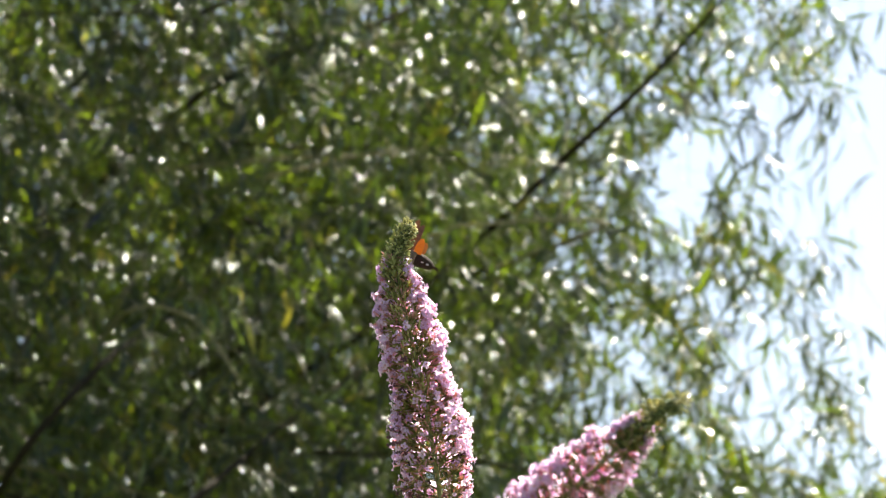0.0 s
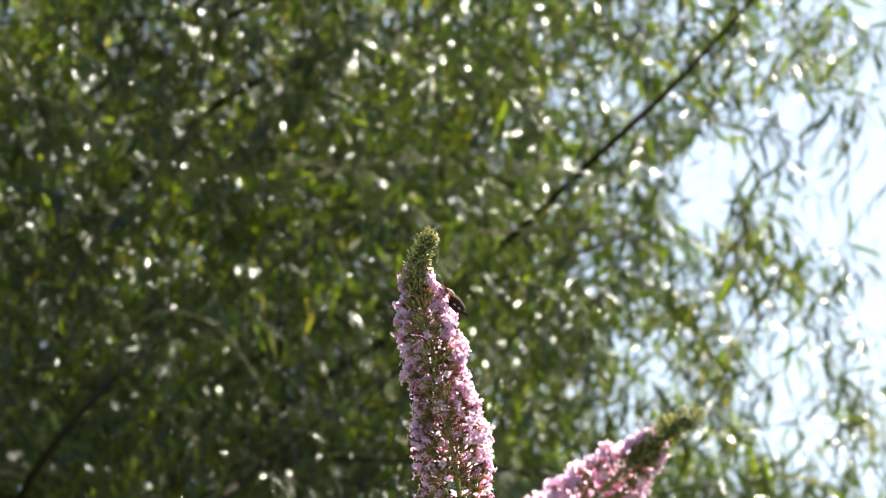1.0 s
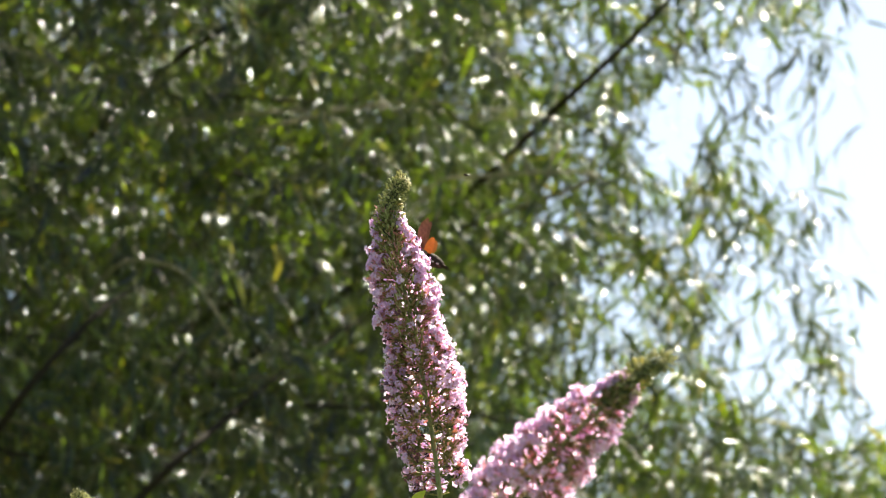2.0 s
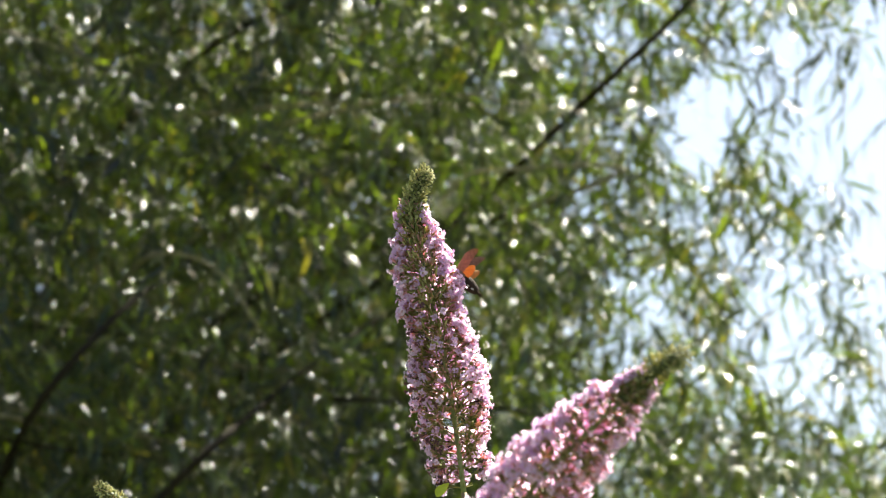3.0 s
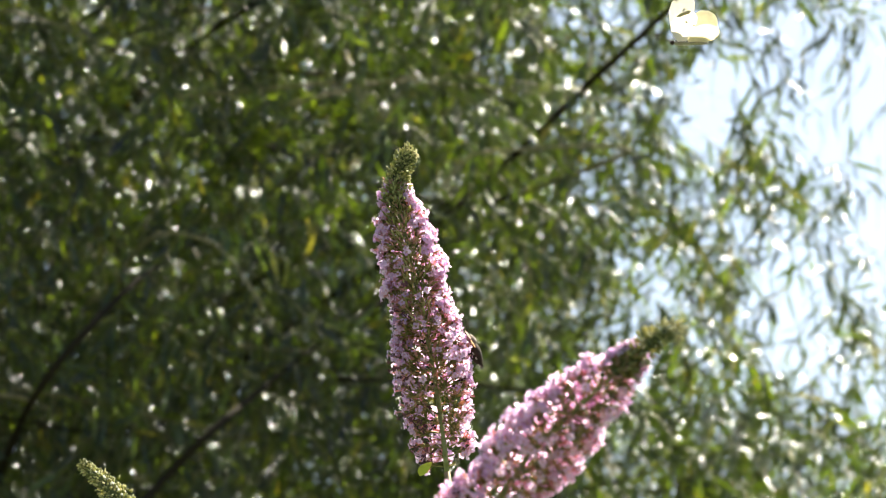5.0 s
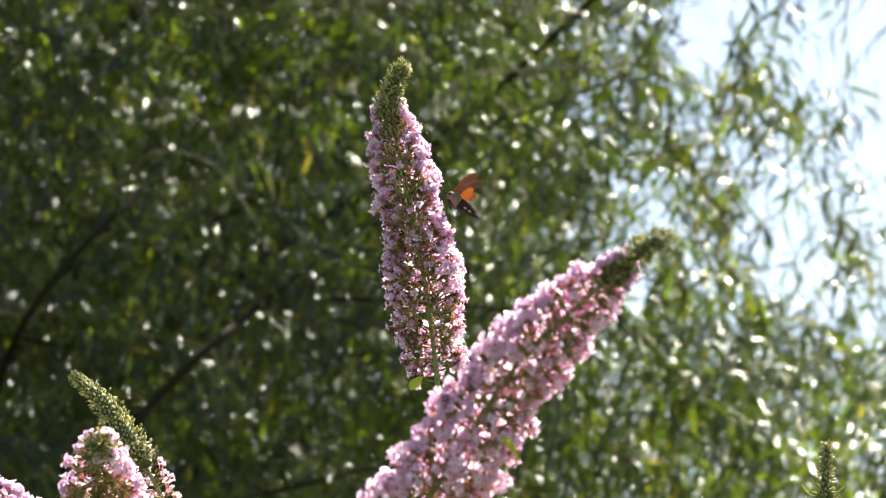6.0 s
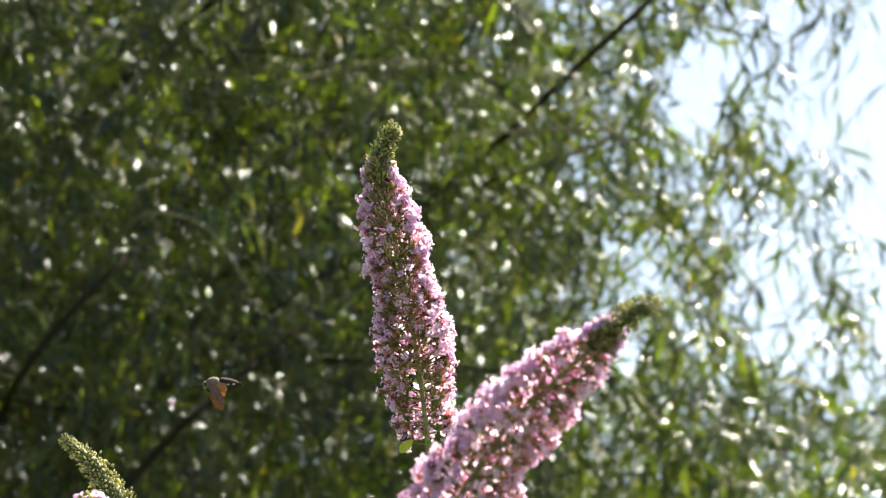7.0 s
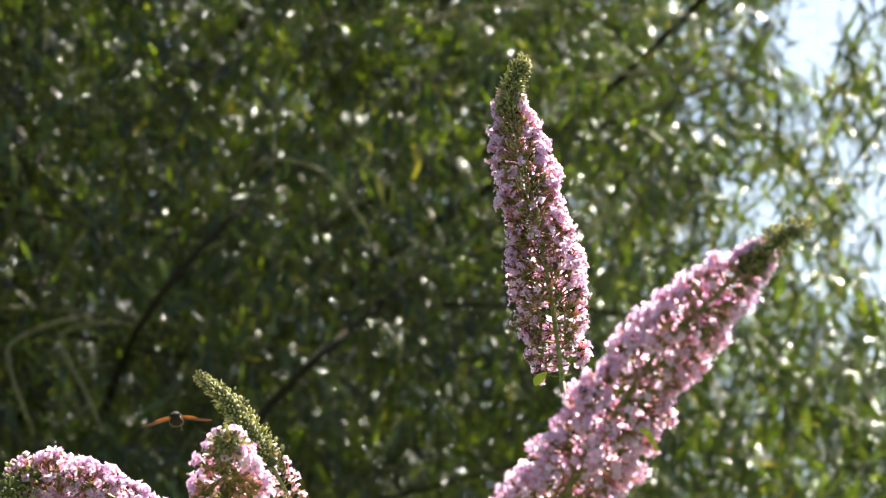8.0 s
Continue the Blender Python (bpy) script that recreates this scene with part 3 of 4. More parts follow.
def flower_spike(label, spine, root, profile, bloom, nodes, per_cyme, bare=0.0, wither=0.0, size=1.0, seed=0, buds=110, budsize=1.0, cymes=4, bare_dir=(0, -1, 0), front=280, filler=(0.0, 0), strip=(0.0, 1.0, 0), open_foot=0.0, bare_edge=0.12, most=0.92, strip_mat=None, bud_fat=0.25):
    """A cane from the ground with one flower spike: florets in whorled clusters on the bloom stretch, green buds above it.
    bare: how thin the florets stand on the side bare_dir; wither: how many of the lower ones are brown;
    strip: a stretch of the bare side crowded with unopened buds; open_foot: how far up the florets are so loose that the stem shows."""
    rng = np.random.default_rng(seed)
    o = np.array((*root, 0.0))
    sp = thing("flower_spike", o, label, "flower spike", "flower spikes of the butterfly bush")
    n = 80
    curve = spline(spine, n) - o
    steps = np.r_[0, np.cumsum(np.linalg.norm(np.diff(curve, axis=0), axis=1))]
    total = steps[-1]

    def at(s):
        q = np.array([np.interp(s * total, steps, curve[:, i]) for i in range(3)])
        e = np.array([np.interp(min(s + 0.02, 1) * total, steps, curve[:, i]) - np.interp(max(s - 0.02, 0) * total, steps, curve[:, i]) for i in range(3)])
        return q, e / np.linalg.norm(e)

    radius = lambda s: np.interp(s, [a for a, _ in profile], [b for _, b in profile])
    # cane down to the ground, leaning into the stem
    foot, d0 = curve[0], curve[1] - curve[0]
    d0 = d0 / np.linalg.norm(d0)
    low = spline([(0, 0, 0.0), (foot[0] * 0.3, foot[1] * 0.3, foot[2] * 0.45), tuple(foot - d0 * 0.22), tuple(foot)], 24)
    tube("cane", low, np.linspace(0.008, 0.0019, 25), M_CANE, sp, 8, 0.04, "brown woody cane")
    tube("stem", curve[::4], np.linspace(0.0019, 0.0008, len(curve[::4])) * (0.6 + 0.4 * size), M_STEM, sp, 7, 0.03, "green flower stem")
    bare_v = np.array(bare_dir, float)
    florets, back, stalks, calyces, closed, brown = [], [], [], [], [], []
    s0, s1 = bloom
    for k in range(nodes):
        s = s0 + (s1 - s0) * (k + rng.uniform(-0.25, 0.25)) / (nodes - 1)
        s = min(max(s, 0.005), 0.99)
        p, tg = at(s)
        u, w, _ = frame_of(tg)
        young = max(0.0, (s - s0) / (s1 - s0) - 0.72) / 0.28
        for i in range(int(filler[1] * (s > filler[0]))):
            a = rng.uniform(0, 2 * math.pi)
            O = math.cos(a) * u + math.sin(a) * w
            q = p + O * radius(s) * rng.uniform(0.15, 0.72) + tg * rng.normal(0, 0.003)
            closed.append(turned(q, O + tg * rng.uniform(0.1, 0.8) + rng.normal(0, 0.3, 3), (0.0007 * size, 0.0007 * size, rng.uniform(0.005, 0.0095) * size), rng.uniform(0, 6)))
        for c in range(cymes):
            a = 2.4 * k + 2 * math.pi * c / cymes + rng.normal(0, 0.18)
            O = math.cos(a) * u + math.sin(a) * w + 0.28 * tg
            O /= np.linalg.norm(O)
            R = radius(s) * rng.uniform(0.86, 1.12)
            hub = p + O * R * 0.42
            stalks.append(turned(p, hub - p, (0.0045 * size, 0.0045 * size, np.linalg.norm(hub - p)), 0))
            facing = max(0.0, float(O @ bare_v) - bare_edge) / 0.5
            loose = max(0.0, 1 - s / open_foot) ** 0.5 if open_foot else 0.0
            if rng.random() < loose * (0.25 + 0.75 * min(1.0, facing)):
                continue
            for i in range(per_cyme):
                d = O + rng.normal(0, 0.55, 3)
                d /= np.linalg.norm(d)
                sc = size * rng.uniform(0.82, 1.15)
                reach = R * rng.uniform(0.85, 1.12)
                head = p + O * reach * 0.62 + d * reach * 0.42
                if strip_mat and (head - p) @ bare_v > 0.5 * np.linalg.norm(head - p) * np.linalg.norm(bare_v):
                    continue
                base = head - d * 0.009 * sc
                L = np.linalg.norm(base - hub)
                stalks.append(turned(hub, base - hub, (0.003 * size, 0.003 * size, max(L, 0.0005)), 0))
                calyces.append(turned(base - d * 0.001 * sc, d, (0.0011 * sc, 0.0011 * sc, 0.0034 * sc), rng.uniform(0, 6)))
                old = wither * max(0.0, 1 - (s - s0) / (s1 - s0) * 1.6) * (0.4 + 1.2 * max(0.0, -O[0]))
                x = rng.random()
                if x < min(most, bare * facing * 2.2 * np.interp(s, (0.1, 0.25, 0.32, 0.5), (0.9, 0.8, 0.6, 1.0))) + 0.75 * young * rng.random():
                    if rng.random() < 0.8:
                        closed.append(turned(base, d + 0.2 * tg, (0.0010 * sc, 0.0010 * sc, 0.008 * sc * rng.uniform(0.5, 1.1)), rng.uniform(0, 6)))
                    continue
                if rng.random() < old:
                    brown.append(turned(base, d + rng.normal(0, 0.3, 3), sc * rng.uniform(0.6, 0.85), rng.uniform(0, 6)))
                    continue
                m = turned(base, d, sc, rng.uniform(0, 6))
                (florets if d[1] < 0.25 else back).append(m)
    keep = rng.permutation(len(florets))
    for j, i in enumerate(keep):
        if j < front:
            ob = new("floret", FLORETS[j % 5])
            ob.parent = sp
            ob.matrix_basis = Matrix(florets[i].tolist())
        else:
            back.append(florets[i])
    if back:
        tagged(part("blossom_mass", scatter("blossom_mass", floret_template(31, 0.2), back, (M_PETAL_MASS, M_TUBE, M_THROAT), True), None, sp, "crowded pink florets"), kind="stuff")
    tagged(part("stalk_mass", scatter("stalk_mass", STALK, stalks, (M_CALYX,), True), None, sp, "fine olive flower stalks"), kind="stuff")
    tagged(part("calyx_mass", scatter("calyx_mass", egg_template(5), calyces, (M_CALYX,), True), None, sp, "small olive calyces"), kind="stuff")

    def pieces(name, shapes, mats, rest=None):
        mats = [mats[i] for i in rng.permutation(len(mats))]
        if len(mats) > 280 and rest:
            tagged(part(name + "_mass", scatter(name + "_mass", egg_template(5), mats[280:], (rest,), True), None, sp), kind="stuff")
        for j, q in enumerate(mats[:280]):
            ob = new(name, shapes[j % len(shapes)])
            ob.parent = sp
            ob.matrix_basis = Matrix(q.tolist())

    pieces("closed_floret", CLOSED, closed, M_CLOSED_MASS)
    pieces("withered_floret", WITHERED, brown)
    face = np.array(bare_dir, float) / np.linalg.norm(bare_dir)
    lo, hi, many = strip
    shut = []
    for i in range(many):
        s = lo + (hi - lo) * rng.random()
        p, tg = at(s)
        O = face + np.cross(tg, face) * rng.normal(0, 0.36) + tg * 0.1
        O /= np.linalg.norm(O)
        L = rng.uniform(0.003, 0.006) * budsize
        shut.append(turned(p + O * radius(s) * rng.uniform(0.35, 0.92), O + tg * rng.uniform(0.2, 0.9) + rng.normal(0, 0.3, 3), (L * 0.14, L * 0.14, L * 1.5), 0))
    if shut:
        tagged(part("bud_strip", scatter("bud_strip", egg_template(5), shut, (strip_mat or M_BUD_MASS,), True), None, sp, "unopened olive buds down one side"), kind="stuff")
    cs = np.linspace(s1 - 0.06, 0.985, 14)
    tube("bud_core", [at(s)[0] for s in cs], [radius(s) * 0.46 for s in cs], M_BUDCORE, sp, 8, 0.12)
    # bud head: small green buds, spiralling up to the tip
    items = []
    for i in range(buds):
        f = (i + 0.5) / buds
        s = s1 - 0.04 + (1.0 - s1 + 0.04) * f
        p, tg = at(min(s, 1.0))
        u, w, _ = frame_of(tg)
        a = 2.39996 * i
        O = math.cos(a) * u + math.sin(a) * w
        R = radius(s)
        d = O + tg * rng.uniform(0.3, 0.8) + rng.normal(0, 0.18, 3)
        L = rng.uniform(0.0028, 0.0056) * budsize * (1 - 0.35 * f)
        items.append(turned(p + O * R * rng.uniform(0.5, 0.95), d, (L * bud_fat, L * bud_fat, L), 0))
        items.append(turned(p + O * R * rng.uniform(0.2, 0.6) + tg * 0.001, d + rng.normal(0, 0.35, 3), (L * bud_fat * 0.92, L * bud_fat * 0.92, L), 0))
    pieces("bud", EGGS, items, M_BUD_MASS)
    return sp


def bush_leaf(parent, at, length, width, m, name="leaf", curl=0.5):
    v, f = blade(length, width, 0.3, curl, 8)
    ob = part(name, mesh_of("leaf", v, f, M_BUSHLEAF), M_BUSHLEAF, parent, "small yellow-green leaf")
    ob.matrix_basis = Matrix.Translation(np.array(at) - np.array(parent.location)) @ m
    return ob


spike_a = flower_spike("upright pink butterfly bush spike, withered brown at its foot", [(0.0212, 3.01, 2.0859), (0.0172, 3.01, 2.1204), (0.0093, 3.0, 2.167), (-0.0009, 3.0, 2.2156), (-0.0092, 3.0, 2.2506), (-0.0080, 2.997, 2.2680), (-0.0022, 2.993, 2.2786), (0.0008, 2.992, 2.2800)],
                       (0.12, 3.3), [(0.0, 0.0165), (0.12, 0.0215), (0.3, 0.0240), (0.42, 0.0192), (0.55, 0.0192), (0.69, 0.0180), (0.78, 0.0138), (0.86, 0.0085), (0.93, 0.0068), (1.0, 0.0055)],
                       (0.02, 0.865), 34, 14, bare=1.0, wither=0.36, size=0.68, seed=11, buds=330, budsize=0.70, bud_fat=0.30, cymes=6, bare_dir=(-0.18, -0.98, 0), filler=(0.26, 34), strip=(0.40, 0.88, 300), open_foot=0.26, bare_edge=0.48)
spike_b = flower_spike("leaning pink butterfly bush spike in full bloom", [(-0.0095, 2.2899, 1.8892), (0.0111, 2.2638, 1.9113), (0.0428, 2.2375, 1.9587), (0.0662, 2.2114, 1.9797), (0.0887, 2.2026, 1.9998), (0.1040, 2.1939, 2.0118), (0.1098, 2.1939, 2.0148), (0.1116, 2.1896, 2.0112)],
                       (-0.04, 2.8), [(0.0, 0.0245), (0.25, 0.0236), (0.5, 0.0198), (0.65, 0.0184), (0.76, 0.0147), (0.83, 0.0090), (0.9, 0.0052), (1.0, 0.0034)],
                       (0.0, 0.87), 34, 13, bare=0.34, wither=0.06, size=0.67, seed=12, buds=150, budsize=0.80, cymes=6, filler=(0.0, 16), bare_edge=0.3, bare_dir=(0.25, -0.95, -0.15))
spike_c = flower_spike("grey-green butterfly bush spike, still in bud with few pink florets", [(-0.1282, 3.02, 1.9909), (-0.1415, 3.01, 2.0128), (-0.1513, 3.0, 2.0309), (-0.1667, 3.0, 2.0549), (-0.1822, 3.0, 2.0755), (-0.1986, 3.0, 2.089)],
                       (0.0, 3.45), [(0.0, 0.014), (0.2, 0.0125), (0.4, 0.0105), (0.6, 0.0105), (0.8, 0.0085), (1.0, 0.003)],
                       (0.0, 0.48), 12, 5, bare=0.5, wither=0.2, size=0.46, seed=13, buds=460, budsize=0.66, filler=(0.0, 22), bud_fat=0.30)
spike_d = flower_spike("pink butterfly bush spike leaning forward with a dark strip of buds", [(-0.1621, 2.78, 1.9262), (-0.1608, 2.74, 1.9475), (-0.1592, 2.69, 1.9652), (-0.1577, 2.65, 1.9791), (-0.1559, 2.62, 1.9856), (-0.1544, 2.6, 1.9867)],
                       (-0.22, 3.0), [(0.0, 0.0225), (0.35, 0.0225), (0.58, 0.0215), (0.78, 0.0140), (0.92, 0.0105), (1.0, 0.006)],
                       (0.0, 0.96), 26, 13, bare=6.0, wither=0.05, size=0.70, seed=14, buds=90, budsize=0.8, cymes=6, filler=(0.0, 6), strip=(0.0, 0.98, 900), bare_edge=0.28, most=1.0, strip_mat=M_CALYX)
spike_e = flower_spike("arching pink butterfly bush spike with a drooping green tip", [(-0.2057, 3.03, 1.9814), (-0.2386, 3.01, 2.0096), (-0.2754, 3.0, 2.0255), (-0.3000, 2.985, 2.0225), (-0.3130, 2.975, 2.0120), (-0.3230, 2.97, 1.9960)],
                       (-0.05, 3.4), [(0.0, 0.016), (0.3, 0.016), (0.6, 0.016), (0.8, 0.012), (1.0, 0.006)],
                       (0.0, 0.76), 26, 13, bare=0.22, wither=0.1, size=0.72, seed=15, buds=170, cymes=6, filler=(0.0, 10))
spike_f = flower_spike("small green butterfly bush spike in tight bud", [(0.2555, 3.05, 1.9783), (0.2563, 3.05, 2.0197), (0.2577, 3.05, 2.0413), (0.2585, 3.05, 2.0597)],
                       (0.3, 3.3), [(0.0, 0.004), (0.4, 0.0066), (0.58, 0.0062), (0.78, 0.0044), (1.0, 0.0028)],
                       (0.0, 0.4), 4, 1, bare=1.0, size=0.5, seed=16, buds=190, budsize=0.85)
for i, (dx, dz, up) in enumerate(((-0.014, 0.002, 0.006), (-0.012, -0.003, 0.004), (0.016, -0.004, -0.002), (0.012, 0.004, 0.004), (-0.006, 0.003, 0.007))):
    at = np.array((0.2569, 3.05, 2.0253)) - np.array(spike_f.location)
    tube("curled_stalk", spline([at, at + (dx * 0.6, -0.003, dz), at + (dx, -0.004, dz + up)], 8), np.linspace(0.0009, 0.0006, 9), M_BUD_MASS, spike_f, 5)
bush_leaf(spike_a, (0.0050, 2.992, 2.0807), 0.0115, 0.0055, pose(0, 0, 0, 75, -62, 0), curl=0.6)
bush_leaf(spike_b, (0.040, 2.23, 1.930), 0.012, 0.003, pose(0, 0, 0, 60, 40, -10))


# ---- insects ----
M_FUZZ = soft_material("moth_fur", [(0.0, (0.15, 0.115, 0.092)), (1.0, (0.21, 0.165, 0.135))], "island", 0.9, 0.0, grain=900, bump=0.8, mottle=0.4, gloss=0.12)
M_DARK = soft_material("dark_fur", [(0.0, (0.030, 0.018, 0.014)), (1.0, (0.046, 0.028, 0.021))], "island", 0.9, 0.0, grain=900, bump=0.8, mottle=0.4, gloss=0.12)
M_PALE = soft_material("pale_fur", [(0.0, (0.34, 0.31, 0.27)), (1.0, (0.42, 0.39, 0.34))], "island", 0.9, 0.0, grain=900, bump=0.6)
M_EYE = soft_material("insect_eye", [(0.0, (0.01, 0.01, 0.01)), (1.0, (0.02, 0.015, 0.01))], "island", 0.15, 0.0, grain=2000, bump=0.1)
M_ORANGE = soft_material("orange_wing", [(0.0, (0.38, 0.17, 0.04)), (1.0, (0.44, 0.21, 0.05))], "island", 0.6, 0.36, (1.3, 1.15, 0.8), 700, 0.3)
M_BROWNWING = soft_material("brown_wing", [(0.0, (0.15, 0.075, 0.042)), (1.0, (0.19, 0.095, 0.054))], "island", 0.6, 0.28, (1.4, 0.95, 0.7), 500, 0.3, mottle=0.55)
M_WHITEWING = soft_material("white_wing", [(0.0, (0.78, 0.75, 0.69)), (1.0, (0.81, 0.78, 0.72))], "island", 0.7, 0.68, (1.0, 0.99, 0.96), 400, 0.2, mottle=0.08)
M_CREAMWING = soft_material("cream_wing", [(0.0, (0.78, 0.72, 0.56)), (1.0, (0.81, 0.75, 0.60))], "island", 0.7, 0.66, (1.0, 1.0, 0.95), 400, 0.2, mottle=0.1)
M_WINGSPOT = soft_material("wing_spot", [(0.0, (0.26, 0.23, 0.16)), (1.0, (0.34, 0.30, 0.22))], "island", 0.8, 0.4, grain=700)
M_WINGBODY = soft_material("butterfly_fur", [(0.0, (0.26, 0.22, 0.15)), (1.0, (0.32, 0.28, 0.20))], "island", 0.9, 0.0, grain=900, bump=0.6)
M_GLASSWING = soft_material("clear_wing", [(0.0, (0.5, 0.5, 0.48)), (1.0, (0.6, 0.6, 0.58))], "island", 0.3, 0.6, grain=700)


def spindle(stations, sides=12, sy=1.0):
    """A rounded body along x from (x, radius, z) stations."""
    v, f = [], []
    for x, r, z in stations:
        for k in range(sides):
            a = 2 * math.pi * k / sides
            v.append((x, sy * r * math.cos(a), z + r * math.sin(a)))
    for i in range(len(stations) - 1):
        for k in range(sides):
            a, b = i * sides + k, i * sides + (k + 1) % sides
            f.append((a, a + sides, b + sides, b))
    f.append(tuple(range(sides)))
    f.append(tuple((len(stations) - 1) * sides + k for k in range(sides))[::-1])
    return v, f


def wing_mesh(name, outline, side, mat, camber=0.04, n=14):
    """A wing from its hinge outwards along y; outline: (share of span, leading x, trailing x). Thin, with two faces."""
    span = outline[-1][0]
    v, f = [], []
    m = 5
    for i in range(n + 1):
        y = span * i / n
        lead = np.interp(y, [o[0] for o in outline], [o[1] for o in outline])
        trail = np.interp(y, [o[0] for o in outline], [o[2] for o in outline])
        for k in range(m):
            u = k / (m - 1)
            v.append((lead + (trail - lead) * u, side * y, camber * (trail - lead) * math.sin(math.pi * u) + 0.00004))
    for i in range(n):
        for k in range(m - 1):
            a = i * m + k
            f.append((a, a + 1, a + m + 1, a + m))
    b = len(v)
    v += [(x, y, z - 0.00008) for x, y, z in v]
    f += [tuple(b + i for i in reversed(q)) for q in f]
    return mesh_of(name, v, f, mat)


def blob(centre, r, squash=(1, 1, 1), rings=7, sides=10):
    v, f = [], []
    for i in range(rings + 1):
        t = math.pi * i / rings
        for k in range(sides):
            a = 2 * math.pi * k / sides
            v.append((centre[0] + squash[0] * r * math.cos(t), centre[1] + squash[1] * r * math.sin(t) * math.cos(a), centre[2] + squash[2] * r * math.sin(t) * math.sin(a)))
    for i in range(rings):
        for k in range(sides):
            a, b = i * sides + k, i * sides + (k + 1) % sides
            f.append((a, a + sides, b + sides, b))
    return v, f


def hawk_moth():
    """Head towards -x, tail towards +x."""
    t = thing("hawk_moth", (0, 0, 0), "brown hummingbird hawk-moth with orange wings, hovering at the flowers", "moth")
    put = lambda name, vf, mat, label="": part(name, mesh_of(name, [(x * 0.62, y * 0.84, z * 0.84) for x, y, z in vf[0]], vf[1], mat), mat, t, label)
    put("thorax", spindle([(-0.0125, 0.0012, 0), (-0.0115, 0.0032, 0), (-0.009, 0.0046, 0.0003), (-0.005, 0.0054, 0.0005), (-0.001, 0.0052, 0.0004), (0.001, 0.0046, 0)]), M_FUZZ, "furry grey-brown thorax")
    put("abdomen", spindle([(0.0005, 0.0046, 0), (0.005, 0.0050, 0), (0.010, 0.0046, 0), (0.015, 0.0036, -0.0003), (0.019, 0.0024, -0.0006), (0.020, 0.001, -0.0006)]), M_DARK, "dark abdomen")
    tail_v, tail_f = [], []
    rng = np.random.default_rng(3)
    for i in range(26):
        a = rng.uniform(-0.55, 0.55)
        L = rng.uniform(0.006, 0.009)
        b = len(tail_v)
        y0 = 0.0018 * a / 0.55
        z = -0.0005 + rng.normal(0, 0.0005)
        tail_v += [(0.0175, y0 - 0.0004, z), (0.0175, y0 + 0.0004, z), (0.0175 + L * math.cos(a), y0 + L * math.sin(a) + 0.0003, z - 0.0006), (0.0175 + L * math.cos(a), y0 + L * math.sin(a) - 0.0003, z - 0.0004), (0.0178, y0, z + 0.0007)]
        tail_f += [(b, b + 1, b + 2, b + 3), (b, b + 3, b + 4), (b + 1, b + 4, b + 2), (b + 4, b + 3, b + 2)]
    put("tail_fan", (tail_v, tail_f), M_DARK, "black fan of tail hairs")
    for s in (-1, 1):
        for x in (0.009, 0.0145):
            put("side_patch", blob((x, s * 0.0042 * (1.0 if x < 0.01 else 0.85), -0.0010), 0.0011, (1.5, 0.45, 0.7)), M_PALE, "white side patch")
        put("eye", blob((-0.0128, s * 0.0024, 0.0006), 0.0013), M_EYE, "shiny dark eye")
        p = spline([(-0.0078, s * 0.001, 0.0015), (-0.0115, s * 0.003, 0.004), (-0.015, s * 0.005, 0.006)], 8)
        tube("antenna", p, np.linspace(0.00012, 0.00022, 9), M_DARK, t, 5)
        q = spline([(-0.005, s * 0.002, -0.003), (-0.0035, s * 0.003, -0.0055), (-0.001, s * 0.003, -0.0068)], 6)
        tube("leg", q, np.linspace(0.0004, 0.0002, 7), M_DARK, t, 5)
    put("head", blob((-0.0125, 0, 0.0002), 0.0030, (0.9, 1, 1)), M_FUZZ, "furry head")
    put("underside", blob((-0.006, 0, -0.0028), 0.0036, (1.7, 1.0, 0.8)), M_DARK, "dark furry underside")
    p = spline([(-0.009, 0, -0.0005), (-0.0155, 0, -0.001), (-0.0225, 0, -0.0035)], 10)
    tube("proboscis", p, np.linspace(0.0003, 0.00015, 11), M_DARK, t, 5, label="long thin proboscis")
    wings = {}
    for s, key in ((-1, "r"), (1, "l")):
        f = part("forewing", wing_mesh("forewing", [(0, -0.0020, 0.0025), (0.0054, -0.0023, 0.0034), (0.0126, -0.0016, 0.0041), (0.0165, 0.000, 0.0046), (0.0188, 0.0020, 0.0048), (0.0197, 0.0036, 0.0044)], s, M_BROWNWING), M_BROWNWING, t, "narrow grey-brown forewing")
        h = part("hindwing", wing_mesh("hindwing", [(0, -0.001, 0.0040), (0.0045, -0.0005, 0.0052), (0.008, 0.0008, 0.0052), (0.0102, 0.0026, 0.0042)], s, M_ORANGE), M_ORANGE, t, "bright orange hindwing")
        wings[key] = (f, h)
    return t, wings


